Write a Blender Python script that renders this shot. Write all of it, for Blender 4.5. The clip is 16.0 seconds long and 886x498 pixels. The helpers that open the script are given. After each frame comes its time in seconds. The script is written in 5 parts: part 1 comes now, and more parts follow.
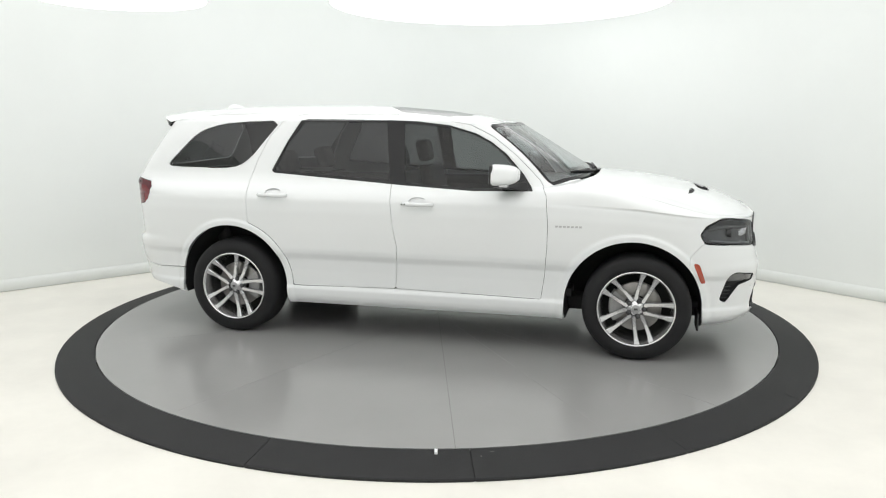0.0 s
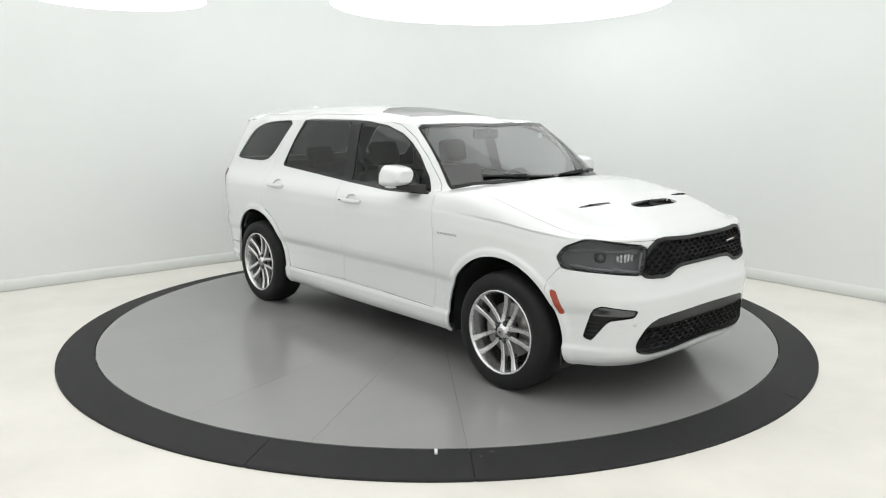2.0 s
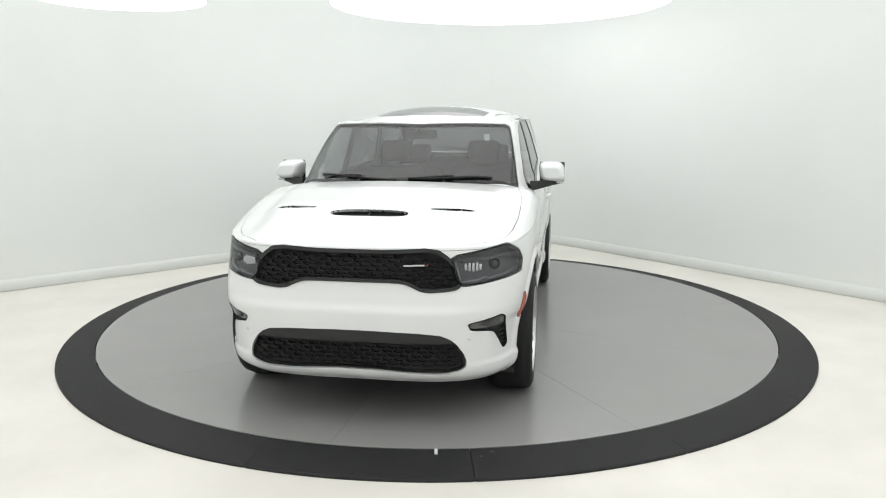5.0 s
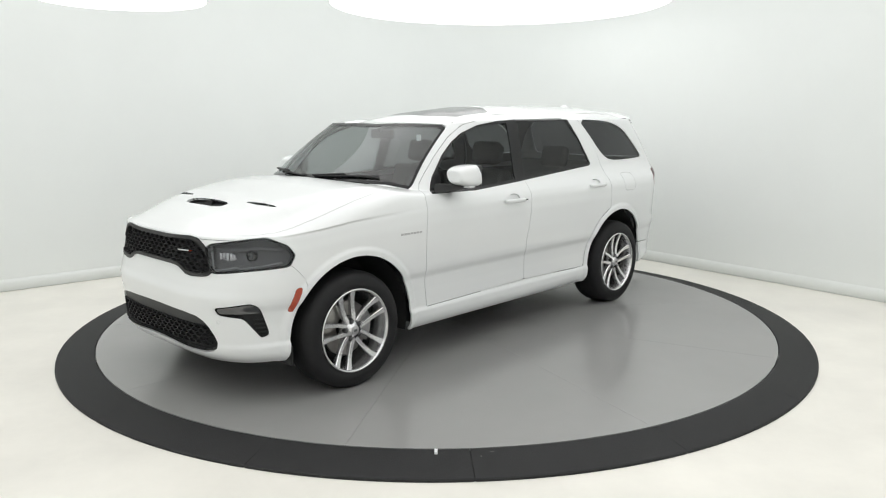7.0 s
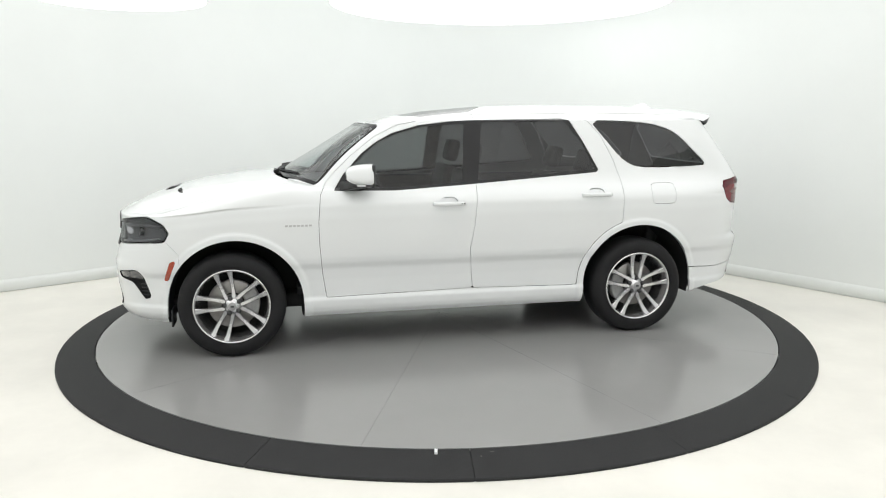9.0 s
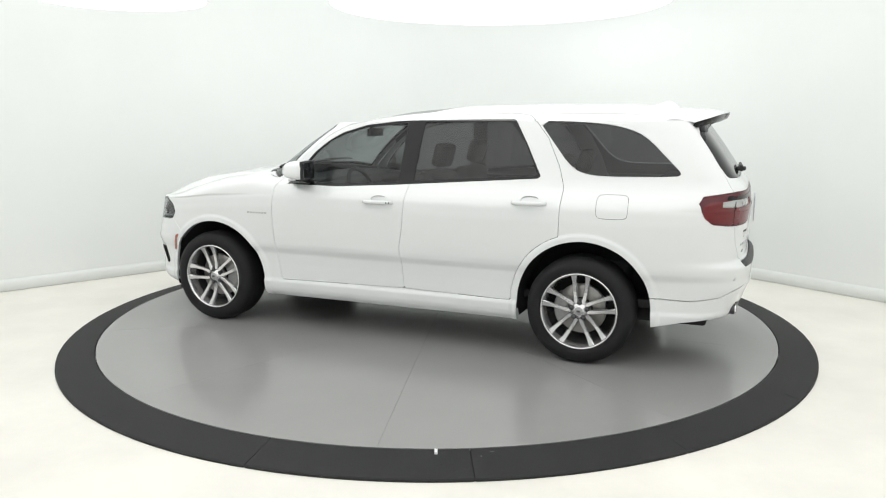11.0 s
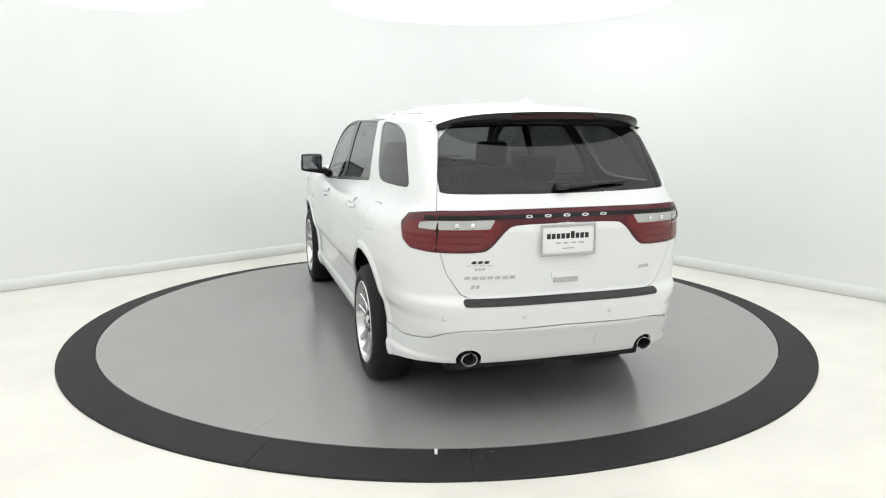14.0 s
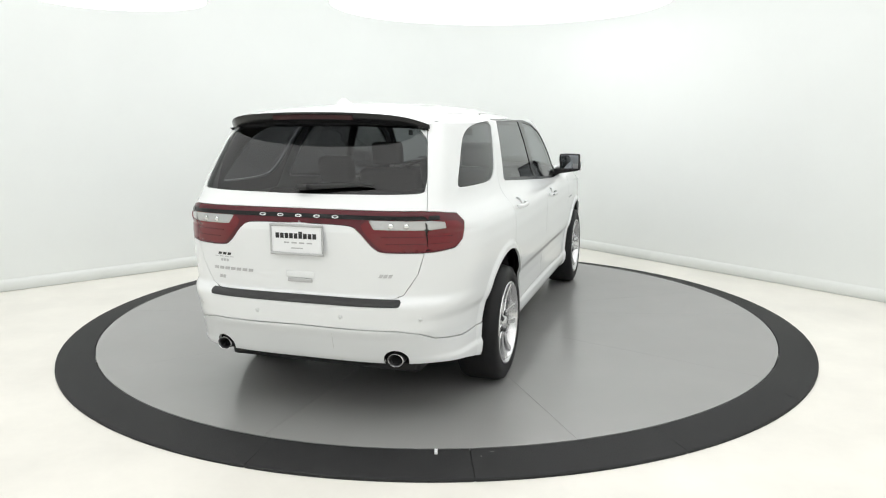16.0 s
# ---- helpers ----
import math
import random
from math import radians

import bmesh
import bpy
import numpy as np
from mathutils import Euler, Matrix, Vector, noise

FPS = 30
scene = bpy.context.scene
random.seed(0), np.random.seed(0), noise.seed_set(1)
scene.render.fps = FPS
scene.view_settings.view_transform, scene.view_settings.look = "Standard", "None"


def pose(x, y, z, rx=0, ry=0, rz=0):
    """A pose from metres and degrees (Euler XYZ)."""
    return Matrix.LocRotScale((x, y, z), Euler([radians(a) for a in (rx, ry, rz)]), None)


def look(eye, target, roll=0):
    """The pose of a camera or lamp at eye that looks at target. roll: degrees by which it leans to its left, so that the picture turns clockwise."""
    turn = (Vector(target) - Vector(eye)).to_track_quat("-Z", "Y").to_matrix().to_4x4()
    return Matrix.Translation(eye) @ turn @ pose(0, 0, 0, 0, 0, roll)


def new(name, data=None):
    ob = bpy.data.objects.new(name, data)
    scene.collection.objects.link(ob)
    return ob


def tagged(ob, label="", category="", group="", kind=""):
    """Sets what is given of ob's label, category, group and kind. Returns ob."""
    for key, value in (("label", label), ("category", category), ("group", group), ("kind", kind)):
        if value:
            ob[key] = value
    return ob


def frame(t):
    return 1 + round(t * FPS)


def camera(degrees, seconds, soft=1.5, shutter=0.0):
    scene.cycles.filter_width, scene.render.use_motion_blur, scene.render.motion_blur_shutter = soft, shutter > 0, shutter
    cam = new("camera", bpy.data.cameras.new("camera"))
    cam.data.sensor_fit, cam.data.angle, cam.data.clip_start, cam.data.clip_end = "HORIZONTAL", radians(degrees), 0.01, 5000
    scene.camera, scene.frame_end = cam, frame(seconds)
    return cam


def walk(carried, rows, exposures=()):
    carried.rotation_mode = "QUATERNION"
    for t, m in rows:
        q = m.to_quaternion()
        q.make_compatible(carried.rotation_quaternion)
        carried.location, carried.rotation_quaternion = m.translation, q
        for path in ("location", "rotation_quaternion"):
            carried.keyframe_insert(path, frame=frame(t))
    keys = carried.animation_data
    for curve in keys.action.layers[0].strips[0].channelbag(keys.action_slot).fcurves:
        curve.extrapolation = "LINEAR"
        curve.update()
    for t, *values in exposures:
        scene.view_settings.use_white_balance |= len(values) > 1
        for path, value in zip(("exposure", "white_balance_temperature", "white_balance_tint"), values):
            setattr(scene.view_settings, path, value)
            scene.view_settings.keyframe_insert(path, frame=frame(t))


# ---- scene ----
from mathutils import kdtree

# ---- camera, still on its stand ----
EYE = Vector((0.0, -6.277, 1.655))
AHEAD = Vector((0.00707, 0.98446, -0.17548))
cam = camera(61.16, 16.0, 1.1)
CAM_POSE = look(EYE, EYE + AHEAD * 5.0, -0.107)
walk(cam, [(0.0, CAM_POSE), (16.0, CAM_POSE)],
     [(0.0, 0.10), (1.0, 0.03), (2.5, -0.02), (3.5, 0.0), (4.0, 0.01), (7.0, -0.03), (8.0, 0.03), (9.0, 0.12), (11.5, 0.15), (12.5, 0.18), (15.0, 0.16), (16.0, 0.16)])

TURN_START, TURN_RATE = -14.630, -17.1007      # degrees, degrees a second
CAR_X, CAR_Y = 1.641, -0.020                   # the front axle, from the turntable's axis
FLOOR_Z = -0.07
DECK_Z = -0.019

# ---- light: a white photo booth, overhead soft boxes and an added ceiling fill ----
world = bpy.data.worlds.new("booth_air")
scene.world = world
world.use_nodes = True
world.node_tree.nodes["Background"].inputs[0].default_value = (0.93, 0.97, 1.0, 1)
world.node_tree.nodes["Background"].inputs[1].default_value = 0.25
SOFTBOX_POWER = 1.3
FILL_POWER = 0.92


# ---- materials ----
def mat(name, color, rough=0.5, metal=0.0, coat=0.0, var=0.0, scale=6.0, bump=0.0, bscale=60.0, spec=0.5, emit=0.0, rvar=0.08):
    m = bpy.data.materials.new(name)
    m.use_nodes = True
    nt = m.node_tree
    b = nt.nodes["Principled BSDF"]
    b.inputs["Base Color"].default_value = (*color, 1)
    b.inputs["Roughness"].default_value = rough
    b.inputs["Metallic"].default_value = metal
    b.inputs["Coat Weight"].default_value = coat
    b.inputs["Coat Roughness"].default_value = 0.04
    b.inputs["Specular IOR Level"].default_value = spec
    if emit:
        b.inputs["Emission Color"].default_value = (1.0, 1.0, 1.0, 1)
        b.inputs["Emission Strength"].default_value = emit
    co = nt.nodes.new("ShaderNodeTexCoord")
    if var:
        n1 = nt.nodes.new("ShaderNodeTexNoise")
        n1.inputs["Scale"].default_value = scale
        n1.inputs["Detail"].default_value = 8
        n1.inputs["Roughness"].default_value = 0.62
        nt.links.new(co.outputs["Object"], n1.inputs["Vector"])
        r = nt.nodes.new("ShaderNodeMapRange")
        r.inputs["From Min"].default_value, r.inputs["From Max"].default_value = 0.3, 0.7
        r.inputs["To Min"].default_value, r.inputs["To Max"].default_value = 1 - var, 1 + var
        nt.links.new(n1.outputs["Fac"], r.inputs["Value"])
        mx = nt.nodes.new("ShaderNodeVectorMath")
        mx.operation = "MULTIPLY"
        mx.inputs[0].default_value = color
        nt.links.new(r.outputs[0], mx.inputs[1])
        nt.links.new(mx.outputs[0], b.inputs["Base Color"])
        r2 = nt.nodes.new("ShaderNodeMapRange")
        r2.inputs["To Min"].default_value, r2.inputs["To Max"].default_value = max(rough - rvar, 0.02), min(rough + rvar, 1)
        nt.links.new(n1.outputs["Fac"], r2.inputs["Value"])
        nt.links.new(r2.outputs[0], b.inputs["Roughness"])
    if bump:
        n2 = nt.nodes.new("ShaderNodeTexNoise")
        n2.inputs["Scale"].default_value = bscale
        n2.inputs["Detail"].default_value = 5
        nt.links.new(co.outputs["Object"], n2.inputs["Vector"])
        bp = nt.nodes.new("ShaderNodeBump")
        bp.inputs["Strength"].default_value = bump
        bp.inputs["Distance"].default_value = 0.01
        nt.links.new(n2.outputs["Fac"], bp.inputs["Height"])
        nt.links.new(bp.outputs[0], b.inputs["Normal"])
    return m


def glass(name, tint, rough=0.0, ior=1.5):
    m = bpy.data.materials.new(name)
    m.use_nodes = True
    nt = m.node_tree
    nt.nodes.remove(nt.nodes["Principled BSDF"])
    out = nt.nodes["Material Output"]
    tr = nt.nodes.new("ShaderNodeBsdfTransparent")
    tr.inputs[0].default_value = (*tint, 1)
    gl = nt.nodes.new("ShaderNodeBsdfGlossy")
    gl.inputs["Roughness"].default_value = rough
    # gloss of a thin pane, the same from both sides
    f0 = ((ior - 1) / (ior + 1)) ** 2
    lw = nt.nodes.new("ShaderNodeLayerWeight")
    lw.inputs[0].default_value = 0.5
    pw = nt.nodes.new("ShaderNodeMath")
    pw.operation = "POWER"
    pw.inputs[1].default_value = 5.0
    nt.links.new(lw.outputs["Facing"], pw.inputs[0])
    ma = nt.nodes.new("ShaderNodeMath")
    ma.operation = "MULTIPLY_ADD"
    ma.inputs[1].default_value, ma.inputs[2].default_value = 1 - f0, f0
    nt.links.new(pw.outputs[0], ma.inputs[0])
    mx = nt.nodes.new("ShaderNodeMixShader")
    nt.links.new(ma.outputs[0], mx.inputs[0])
    nt.links.new(tr.outputs[0], mx.inputs[1])
    nt.links.new(gl.outputs[0], mx.inputs[2])
    nt.links.new(mx.outputs[0], out.inputs[0])
    return m


M_WALL = mat("white_wall_paint", (0.785, 0.81, 0.795), 0.95, spec=0.2, var=0.012, scale=1.3, bump=0.06, bscale=9)
M_FLOOR = mat("cream_screed_floor", (0.775, 0.755, 0.70), 0.45, var=0.09, scale=0.9, bump=0.05, bscale=30)
M_DISC = mat("grey_epoxy_steel", (0.290, 0.288, 0.285), 0.19, var=0.03, scale=1.1, rvar=0.015)
M_RUBBER = mat("charcoal_rubber_ramp", (0.017, 0.0172, 0.018), 0.66, spec=0.3, var=0.28, scale=9, bump=0.25, bscale=160)


def chipped(m, chip):
    """Sparse pale chips and scuffs over a material's base colour."""
    nt = m.node_tree
    b = nt.nodes["Principled BSDF"]
    old = b.inputs["Base Color"].links[0].from_socket
    co = nt.nodes.new("ShaderNodeTexCoord")
    n = nt.nodes.new("ShaderNodeTexNoise")
    n.inputs["Scale"].default_value = 26
    n.inputs["Detail"].default_value = 3
    nt.links.new(co.outputs["Object"], n.inputs["Vector"])
    r = nt.nodes.new("ShaderNodeMapRange")
    r.inputs["From Min"].default_value, r.inputs["From Max"].default_value = 0.745, 0.775
    nt.links.new(n.outputs["Fac"], r.inputs["Value"])
    mx = nt.nodes.new("ShaderNodeMix")
    mx.data_type = "RGBA"
    nt.links.new(r.outputs[0], mx.inputs[0])
    nt.links.new(old, mx.inputs[6])
    mx.inputs[7].default_value = (*chip, 1)
    nt.links.new(mx.outputs[2], b.inputs["Base Color"])


chipped(M_RUBBER, (0.22, 0.21, 0.20))
M_PLATE = mat("white_plate", (0.85, 0.86, 0.87), 0.4)
M_DARK = mat("seam_black", (0.01, 0.01, 0.01), 0.8)
M_PAINT = mat("white_car_paint", (0.785, 0.80, 0.805), 0.32, coat=0.9)
M_BLACK = mat("black_plastic", (0.016, 0.016, 0.017), 0.48, var=0.15, scale=30, bump=0.05, bscale=300)
M_GLOSSBLACK = mat("gloss_black_trim", (0.008, 0.008, 0.009), 0.22, spec=0.35)
M_TYRE = mat("tyre_rubber", (0.011, 0.011, 0.012), 0.66, spec=0.3, var=0.2, scale=14, bump=0.12, bscale=120)
M_ALLOY = mat("machined_alloy", (0.66, 0.66, 0.67), 0.24, metal=0.9, var=0.04, scale=20)
M_ALLOY_DARK = mat("grey_painted_alloy", (0.10, 0.10, 0.105), 0.4, metal=0.6)
M_CAP = mat("satin_grey_cap", (0.40, 0.40, 0.41), 0.35, metal=0.7)
M_STEEL = mat("brake_steel", (0.27, 0.26, 0.25), 0.35, metal=0.9, var=0.1, scale=40)
M_CHROME = mat("chrome", (0.72, 0.72, 0.73), 0.09, metal=1.0)
M_TINT = glass("tinted_glass", (0.175, 0.18, 0.185), ior=1.6)
M_CLEAR = glass("windscreen_glass", (0.68, 0.73, 0.73), ior=2.05)
M_LENS = glass("lamp_lens", (0.75, 0.76, 0.78), ior=1.6)
M_SEAT = mat("black_leather", (0.014, 0.014, 0.0155), 0.5, var=0.15, scale=20, bump=0.1, bscale=150)
M_HEADLINER = mat("grey_headliner", (0.22, 0.22, 0.215), 0.9)
M_SOFTBOX = mat("softbox_diffuser", (0.9, 0.9, 0.9), 0.8, emit=SOFTBOX_POWER)
# glow of the added fill sheet overhead, not a known lamp
M_FILL_CEILING = mat("added_fill_glow", (0.8, 0.8, 0.8), 0.9, emit=FILL_POWER)
M_METALGREY = mat("grey_metal_rim", (0.6, 0.6, 0.6), 0.5)


# ---- mesh helpers ----
def mesh_of(name, verts, faces, smooth=True):
    me = bpy.data.meshes.new(name)
    me.from_pydata([tuple(v) for v in verts], [], [tuple(f) for f in faces])
    me.validate()
    me.polygons.foreach_set("use_smooth", [smooth] * len(me.polygons))
    me.update()
    return me


def attach(name, me, material, parent=None, label="", at=None, category="", kind=""):
    me.materials.clear()
    me.materials.append(material)
    ob = new(name, me)
    if parent is not None:
        ob.parent = parent
    if at is not None:
        ob.matrix_basis = at
    return tagged(ob, label, category, "", kind)


def part(name, bm, material, parent, label="", at=None):
    """Links a bmesh as one mesh object under its thing or part."""
    me = bpy.data.meshes.new(name)
    bmesh.ops.recalc_face_normals(bm, faces=bm.faces)
    bm.to_mesh(me)
    bm.free()
    return attach(name, me, material, parent, label, at)


def box(x0, x1, y0, y1, z0, z1, bevel=0.0, seg=2):
    bm = bmesh.new()
    bmesh.ops.create_cube(bm, size=1.0)
    for v in bm.verts:
        v.co = Vector(((x0 + x1) / 2 + v.co.x * (x1 - x0), (y0 + y1) / 2 + v.co.y * (y1 - y0), (z0 + z1) / 2 + v.co.z * (z1 - z0)))
    if bevel:
        bmesh.ops.bevel(bm, geom=bm.edges[:], offset=bevel, segments=seg, affect="EDGES", profile=0.6)
    for f in bm.faces:
        f.smooth = bevel > 0
    return bm


def lathe(profile, steps=64, axis="y", smooth=True, arc=(0.0, 360.0)):
    """Turns (radius, height) pairs round an axis."""
    bm = bmesh.new()
    full = abs(arc[1] - arc[0] - 360) < 1e-6
    n = steps if full else steps + 1
    rows = []
    for i in range(n):
        a = radians(arc[0] + (arc[1] - arc[0]) * i / steps)
        row = []
        for r, h in profile:
            c, s = r * math.cos(a), r * math.sin(a)
            row.append(bm.verts.new((c, h, s) if axis == "y" else (c, s, h) if axis == "z" else (h, c, s)))
        rows.append(row)
    for i in range(steps):
        p, q = rows[i], rows[(i + 1) % n]
        for j in range(len(profile) - 1):
            f = bm.faces.new((p[j], p[j + 1], q[j + 1], q[j]))
            f.smooth = smooth
    return bm


def extrude_outline(pts, depth, bevel=0.0):
    """A flat outline in x, y raised to depth in z."""
    bm = bmesh.new()
    f = bm.faces.new([bm.verts.new((x, y, 0)) for x, y in pts])
    top = bmesh.ops.extrude_face_region(bm, geom=[f])["geom"]
    bmesh.ops.translate(bm, verts=[g for g in top if isinstance(g, bmesh.types.BMVert)], vec=(0, 0, depth))
    if bevel:
        bmesh.ops.bevel(bm, geom=bm.edges[:], offset=bevel, segments=2, affect="EDGES")
    return bm


def join_into(a, b):
    """Adds the bmesh b to the bmesh a."""
    me = bpy.data.meshes.new("joined")
    b.to_mesh(me)
    b.free()
    a.from_mesh(me)
    bpy.data.meshes.remove(me)
    return a


def tube(points, radius, sides=8):
    bm = bmesh.new()
    pts = [Vector(p) for p in points]
    rings = []
    for i, p in enumerate(pts):
        d = (pts[min(i + 1, len(pts) - 1)] - pts[max(i - 1, 0)]).normalized()
        u = d.cross(Vector((0.13, 0.21, 0.97))).normalized()
        w = d.cross(u)
        r = radius[i] if isinstance(radius, (list, tuple)) else radius
        rings.append([bm.verts.new(p + r * (math.cos(k * math.tau / sides) * u + math.sin(k * math.tau / sides) * w)) for k in range(sides)])
    for a, b in zip(rings, rings[1:]):
        for k in range(sides):
            f = bm.faces.new((a[k], a[(k + 1) % sides], b[(k + 1) % sides], b[k]))
            f.smooth = True
    bm.faces.new(rings[0][::-1]), bm.faces.new(rings[-1])
    return bm


# ---- the booth ----
def booth():
    # floor
    bm = box(-9, 9, -9.5, 9, FLOOR_Z - 0.1, FLOOR_Z)
    tagged(part("floor", bm, M_FLOOR, None, "pale cream mottled screed floor of a photo booth"), category="floor", kind="structure")
    # two long walls that meet in a wide rounded corner, and plain walls behind the camera
    left_d = Vector((0.768, 0.640, 0)).normalized()
    right_d = Vector((0.610, -0.792, 0)).normalized()
    corner = Vector((0.58, 5.135, 0))
    rad = 2.2
    plan = [corner - left_d * 10.5]
    a, b = corner - left_d * rad, corner + right_d * rad
    for i in range(25):
        t = i / 24
        plan.append(a * (1 - t) ** 2 + corner * 2 * t * (1 - t) + b * t * t)
    plan.append(corner + right_d * 10.5)

    def band(profile):
        bm = bmesh.new()
        rows = []
        for i, p in enumerate(plan):
            d = (plan[min(i + 1, len(plan) - 1)] - plan[max(i - 1, 0)]).normalized()
            n = Vector((-d.y, d.x, 0))          # away from the room
            rows.append([bm.verts.new(p + n * o + Vector((0, 0, z))) for o, z in profile])
        for r0, r1 in zip(rows, rows[1:]):
            for k in range(len(profile) - 1):
                fc = bm.faces.new((r0[k], r0[k + 1], r1[k + 1], r1[k]))
                fc.smooth = True
        return bm
    wall = band([(0.0, FLOOR_Z), (0.0, 4.3), (0.15, 4.3), (0.15, FLOOR_Z)])
    tagged(part("wall_north", wall, M_WALL, None, "smooth white curved backdrop wall of the booth"), category="wall", kind="structure")
    base = band([(-0.004, FLOOR_Z), (-0.014, FLOOR_Z + 0.006), (-0.015, FLOOR_Z + 0.092), (-0.010, FLOOR_Z + 0.112), (-0.003, FLOOR_Z + 0.122)])
    tagged(part("baseboard", base, M_WALL, None, "low white skirting along the foot of the wall"), category="baseboard", kind="structure")
    bm = box(-7.6, 7.6, -9.0, -8.85, FLOOR_Z, 4.3)
    tagged(part("wall_south", bm, M_WALL, None, "plain white wall of the booth"), category="wall", kind="structure")
    for name, s in (("wall_west", -1), ("wall_east", 1)):
        bm = box(min(s * 7.45, s * 7.6), max(s * 7.45, s * 7.6), -8.85, 2.0, FLOOR_Z, 4.3)
        tagged(part(name, bm, M_WALL, None, "plain white wall of the booth"), category="wall", kind="structure")
    bm = box(-7.6, 7.6, -9.0, 7.5, 4.3, 4.4)
    tagged(part("ceiling", bm, M_WALL, None, "plain white ceiling of the booth"), category="ceiling", kind="structure")


def softbox(x, y, z, r):
    thing = new("ceiling_light")
    thing.matrix_basis = pose(x, y, z)
    tagged(thing, "large round white soft light hung under the ceiling", "light", "overhead soft lights")
    part("diffuser", lathe([(0.0, 0.0), (r * 0.5, 0.0), (r * 0.98, 0.0), (r, 0.012)], 72, "z"), M_SOFTBOX, thing, "glowing white fill sheet diffuser")
    part("rim", lathe([(r, 0.012), (r + 0.006, 0.013), (r + 0.006, 0.026), (0.0, 0.06)], 72, "z"), M_WALL, thing)
    for k in range(4):
        a = math.tau * (k + 0.5) / 4
        p = Vector((math.cos(a) * r * 0.7, math.sin(a) * r * 0.7, 0.03))
        part("hanger", tube([p, p + Vector((0, 0, 4.32 - z - 0.03))], 0.003, 6), M_WALL, thing)
    return thing


# Unseen glowing sheet, added under the ceiling for even fill and reflections.
def fill_ceiling(x0, x1, y0, y1):
    thing = new("added_ceiling_fill")
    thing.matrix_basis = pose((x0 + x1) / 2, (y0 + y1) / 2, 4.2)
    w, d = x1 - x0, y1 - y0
    tagged(thing, "unseen glowing sheet added under the ceiling as even fill light", "light")
    part("diffuser", box(-w / 2 + 0.01, w / 2 - 0.01, -d / 2 + 0.01, d / 2 - 0.01, -0.008, 0.02), M_FILL_CEILING, thing, "glowing white fill sheet")
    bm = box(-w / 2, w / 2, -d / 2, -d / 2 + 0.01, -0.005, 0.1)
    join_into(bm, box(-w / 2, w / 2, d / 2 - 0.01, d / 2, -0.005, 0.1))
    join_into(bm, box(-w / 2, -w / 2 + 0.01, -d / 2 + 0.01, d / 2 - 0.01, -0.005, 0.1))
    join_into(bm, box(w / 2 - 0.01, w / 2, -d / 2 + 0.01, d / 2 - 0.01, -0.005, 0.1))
    part("fill_frame", bm, M_WALL, thing)
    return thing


# ---- the turntable ----
def turntable():
    table = new("turntable")
    # deck level
    tagged(table, "round grey turntable platform with fine radial seams, turning slowly", "turntable")
    R, gap = 2.690, 0.0007
    # six seamed leaves of plate
    cuts = [math.degrees(a) for a in SEAMS]
    for i, a0 in enumerate(cuts):
        a1 = cuts[(i + 1) % len(cuts)] + (360 if i == len(cuts) - 1 else 0)
        bm = bmesh.new()
        n = max(4, int((a1 - a0) / 3))
        rim, low = [], []
        for k in range(n + 1):
            a = radians(a0 + (a1 - a0) * k / n)
            off = gap if k == 0 else -gap if k == n else 0.0
            c = Vector((math.cos(a) * R - math.sin(a) * off, math.sin(a) * R + math.cos(a) * off, DECK_Z))
            rim.append(bm.verts.new(c))
            low.append(bm.verts.new(c - Vector((0, 0, 0.045))))
        mid = radians((a0 + a1) / 2)
        o = Vector((math.cos(mid), math.sin(mid), 0)) * gap / max(math.sin(radians(a1 - a0) / 2), 0.15) + Vector((0, 0, DECK_Z))
        ct, cl = bm.verts.new(o), bm.verts.new(o - Vector((0, 0, 0.045)))
        for k in range(n):
            bm.faces.new((ct, rim[k], rim[k + 1]))
            bm.faces.new((rim[k], low[k], low[k + 1], rim[k + 1]))
        bm.faces.new((ct, cl, low[0], rim[0]))
        bm.faces.new((ct, rim[n], low[n], cl))
        part("deck_plate", bm, M_DISC, table)
    part("underplate", lathe([(0.0, DECK_Z - 0.006), (R - 0.004, DECK_Z - 0.006), (R - 0.004, FLOOR_Z), (0.0, FLOOR_Z)], 96, "z", False), M_DARK, table)
    return table


SEAMS = [radians(a) for a in (-2, 34, 70, 106, 142, 178, 214, 250, 286.5, 304.5, 322)]


def ramp():
    ring = new("ramp_ring")
    tagged(ring, "flat dark charcoal rubber ramp ring round the turntable", "ramp")
    n = 16
    for i in range(n):
        a0, a1 = 360 / n * i + RAMP_TURN, 360 / n * (i + 1) + RAMP_TURN
        g = 0.055
        bm = lathe([(2.695, FLOOR_Z), (2.695, DECK_Z - 0.002), (2.700, DECK_Z + 0.001), (2.945, FLOOR_Z + 0.016), (2.952, FLOOR_Z + 0.011), (2.953, FLOOR_Z)], 12, "z", False, (a0 + g, a1 - g))
        part("ramp_segment", bm, M_RUBBER, ring)
    part("ramp_base", lathe([(2.696, FLOOR_Z + 0.001), (2.696, DECK_Z - 0.012), (2.702, DECK_Z - 0.009), (2.943, FLOOR_Z + 0.008), (2.946, FLOOR_Z + 0.001)], 96, "z"), M_DARK, ring)
    part("index_peg", box(-0.008, 0.008, -0.02, 0.02, -0.004, 0.012, 0.002), M_PLATE, ring, "small white index peg", pose(-0.012, -2.725, DECK_Z - 0.004))
    return ring


RAMP_TURN = -86.6


# ---- the car: one smooth shell, cut into its panels ----
def smooth_step(a, b, x):
    t = np.clip((np.asarray(x, float) - a) / (b - a), 0, 1)
    return t * t * (3 - 2 * t)


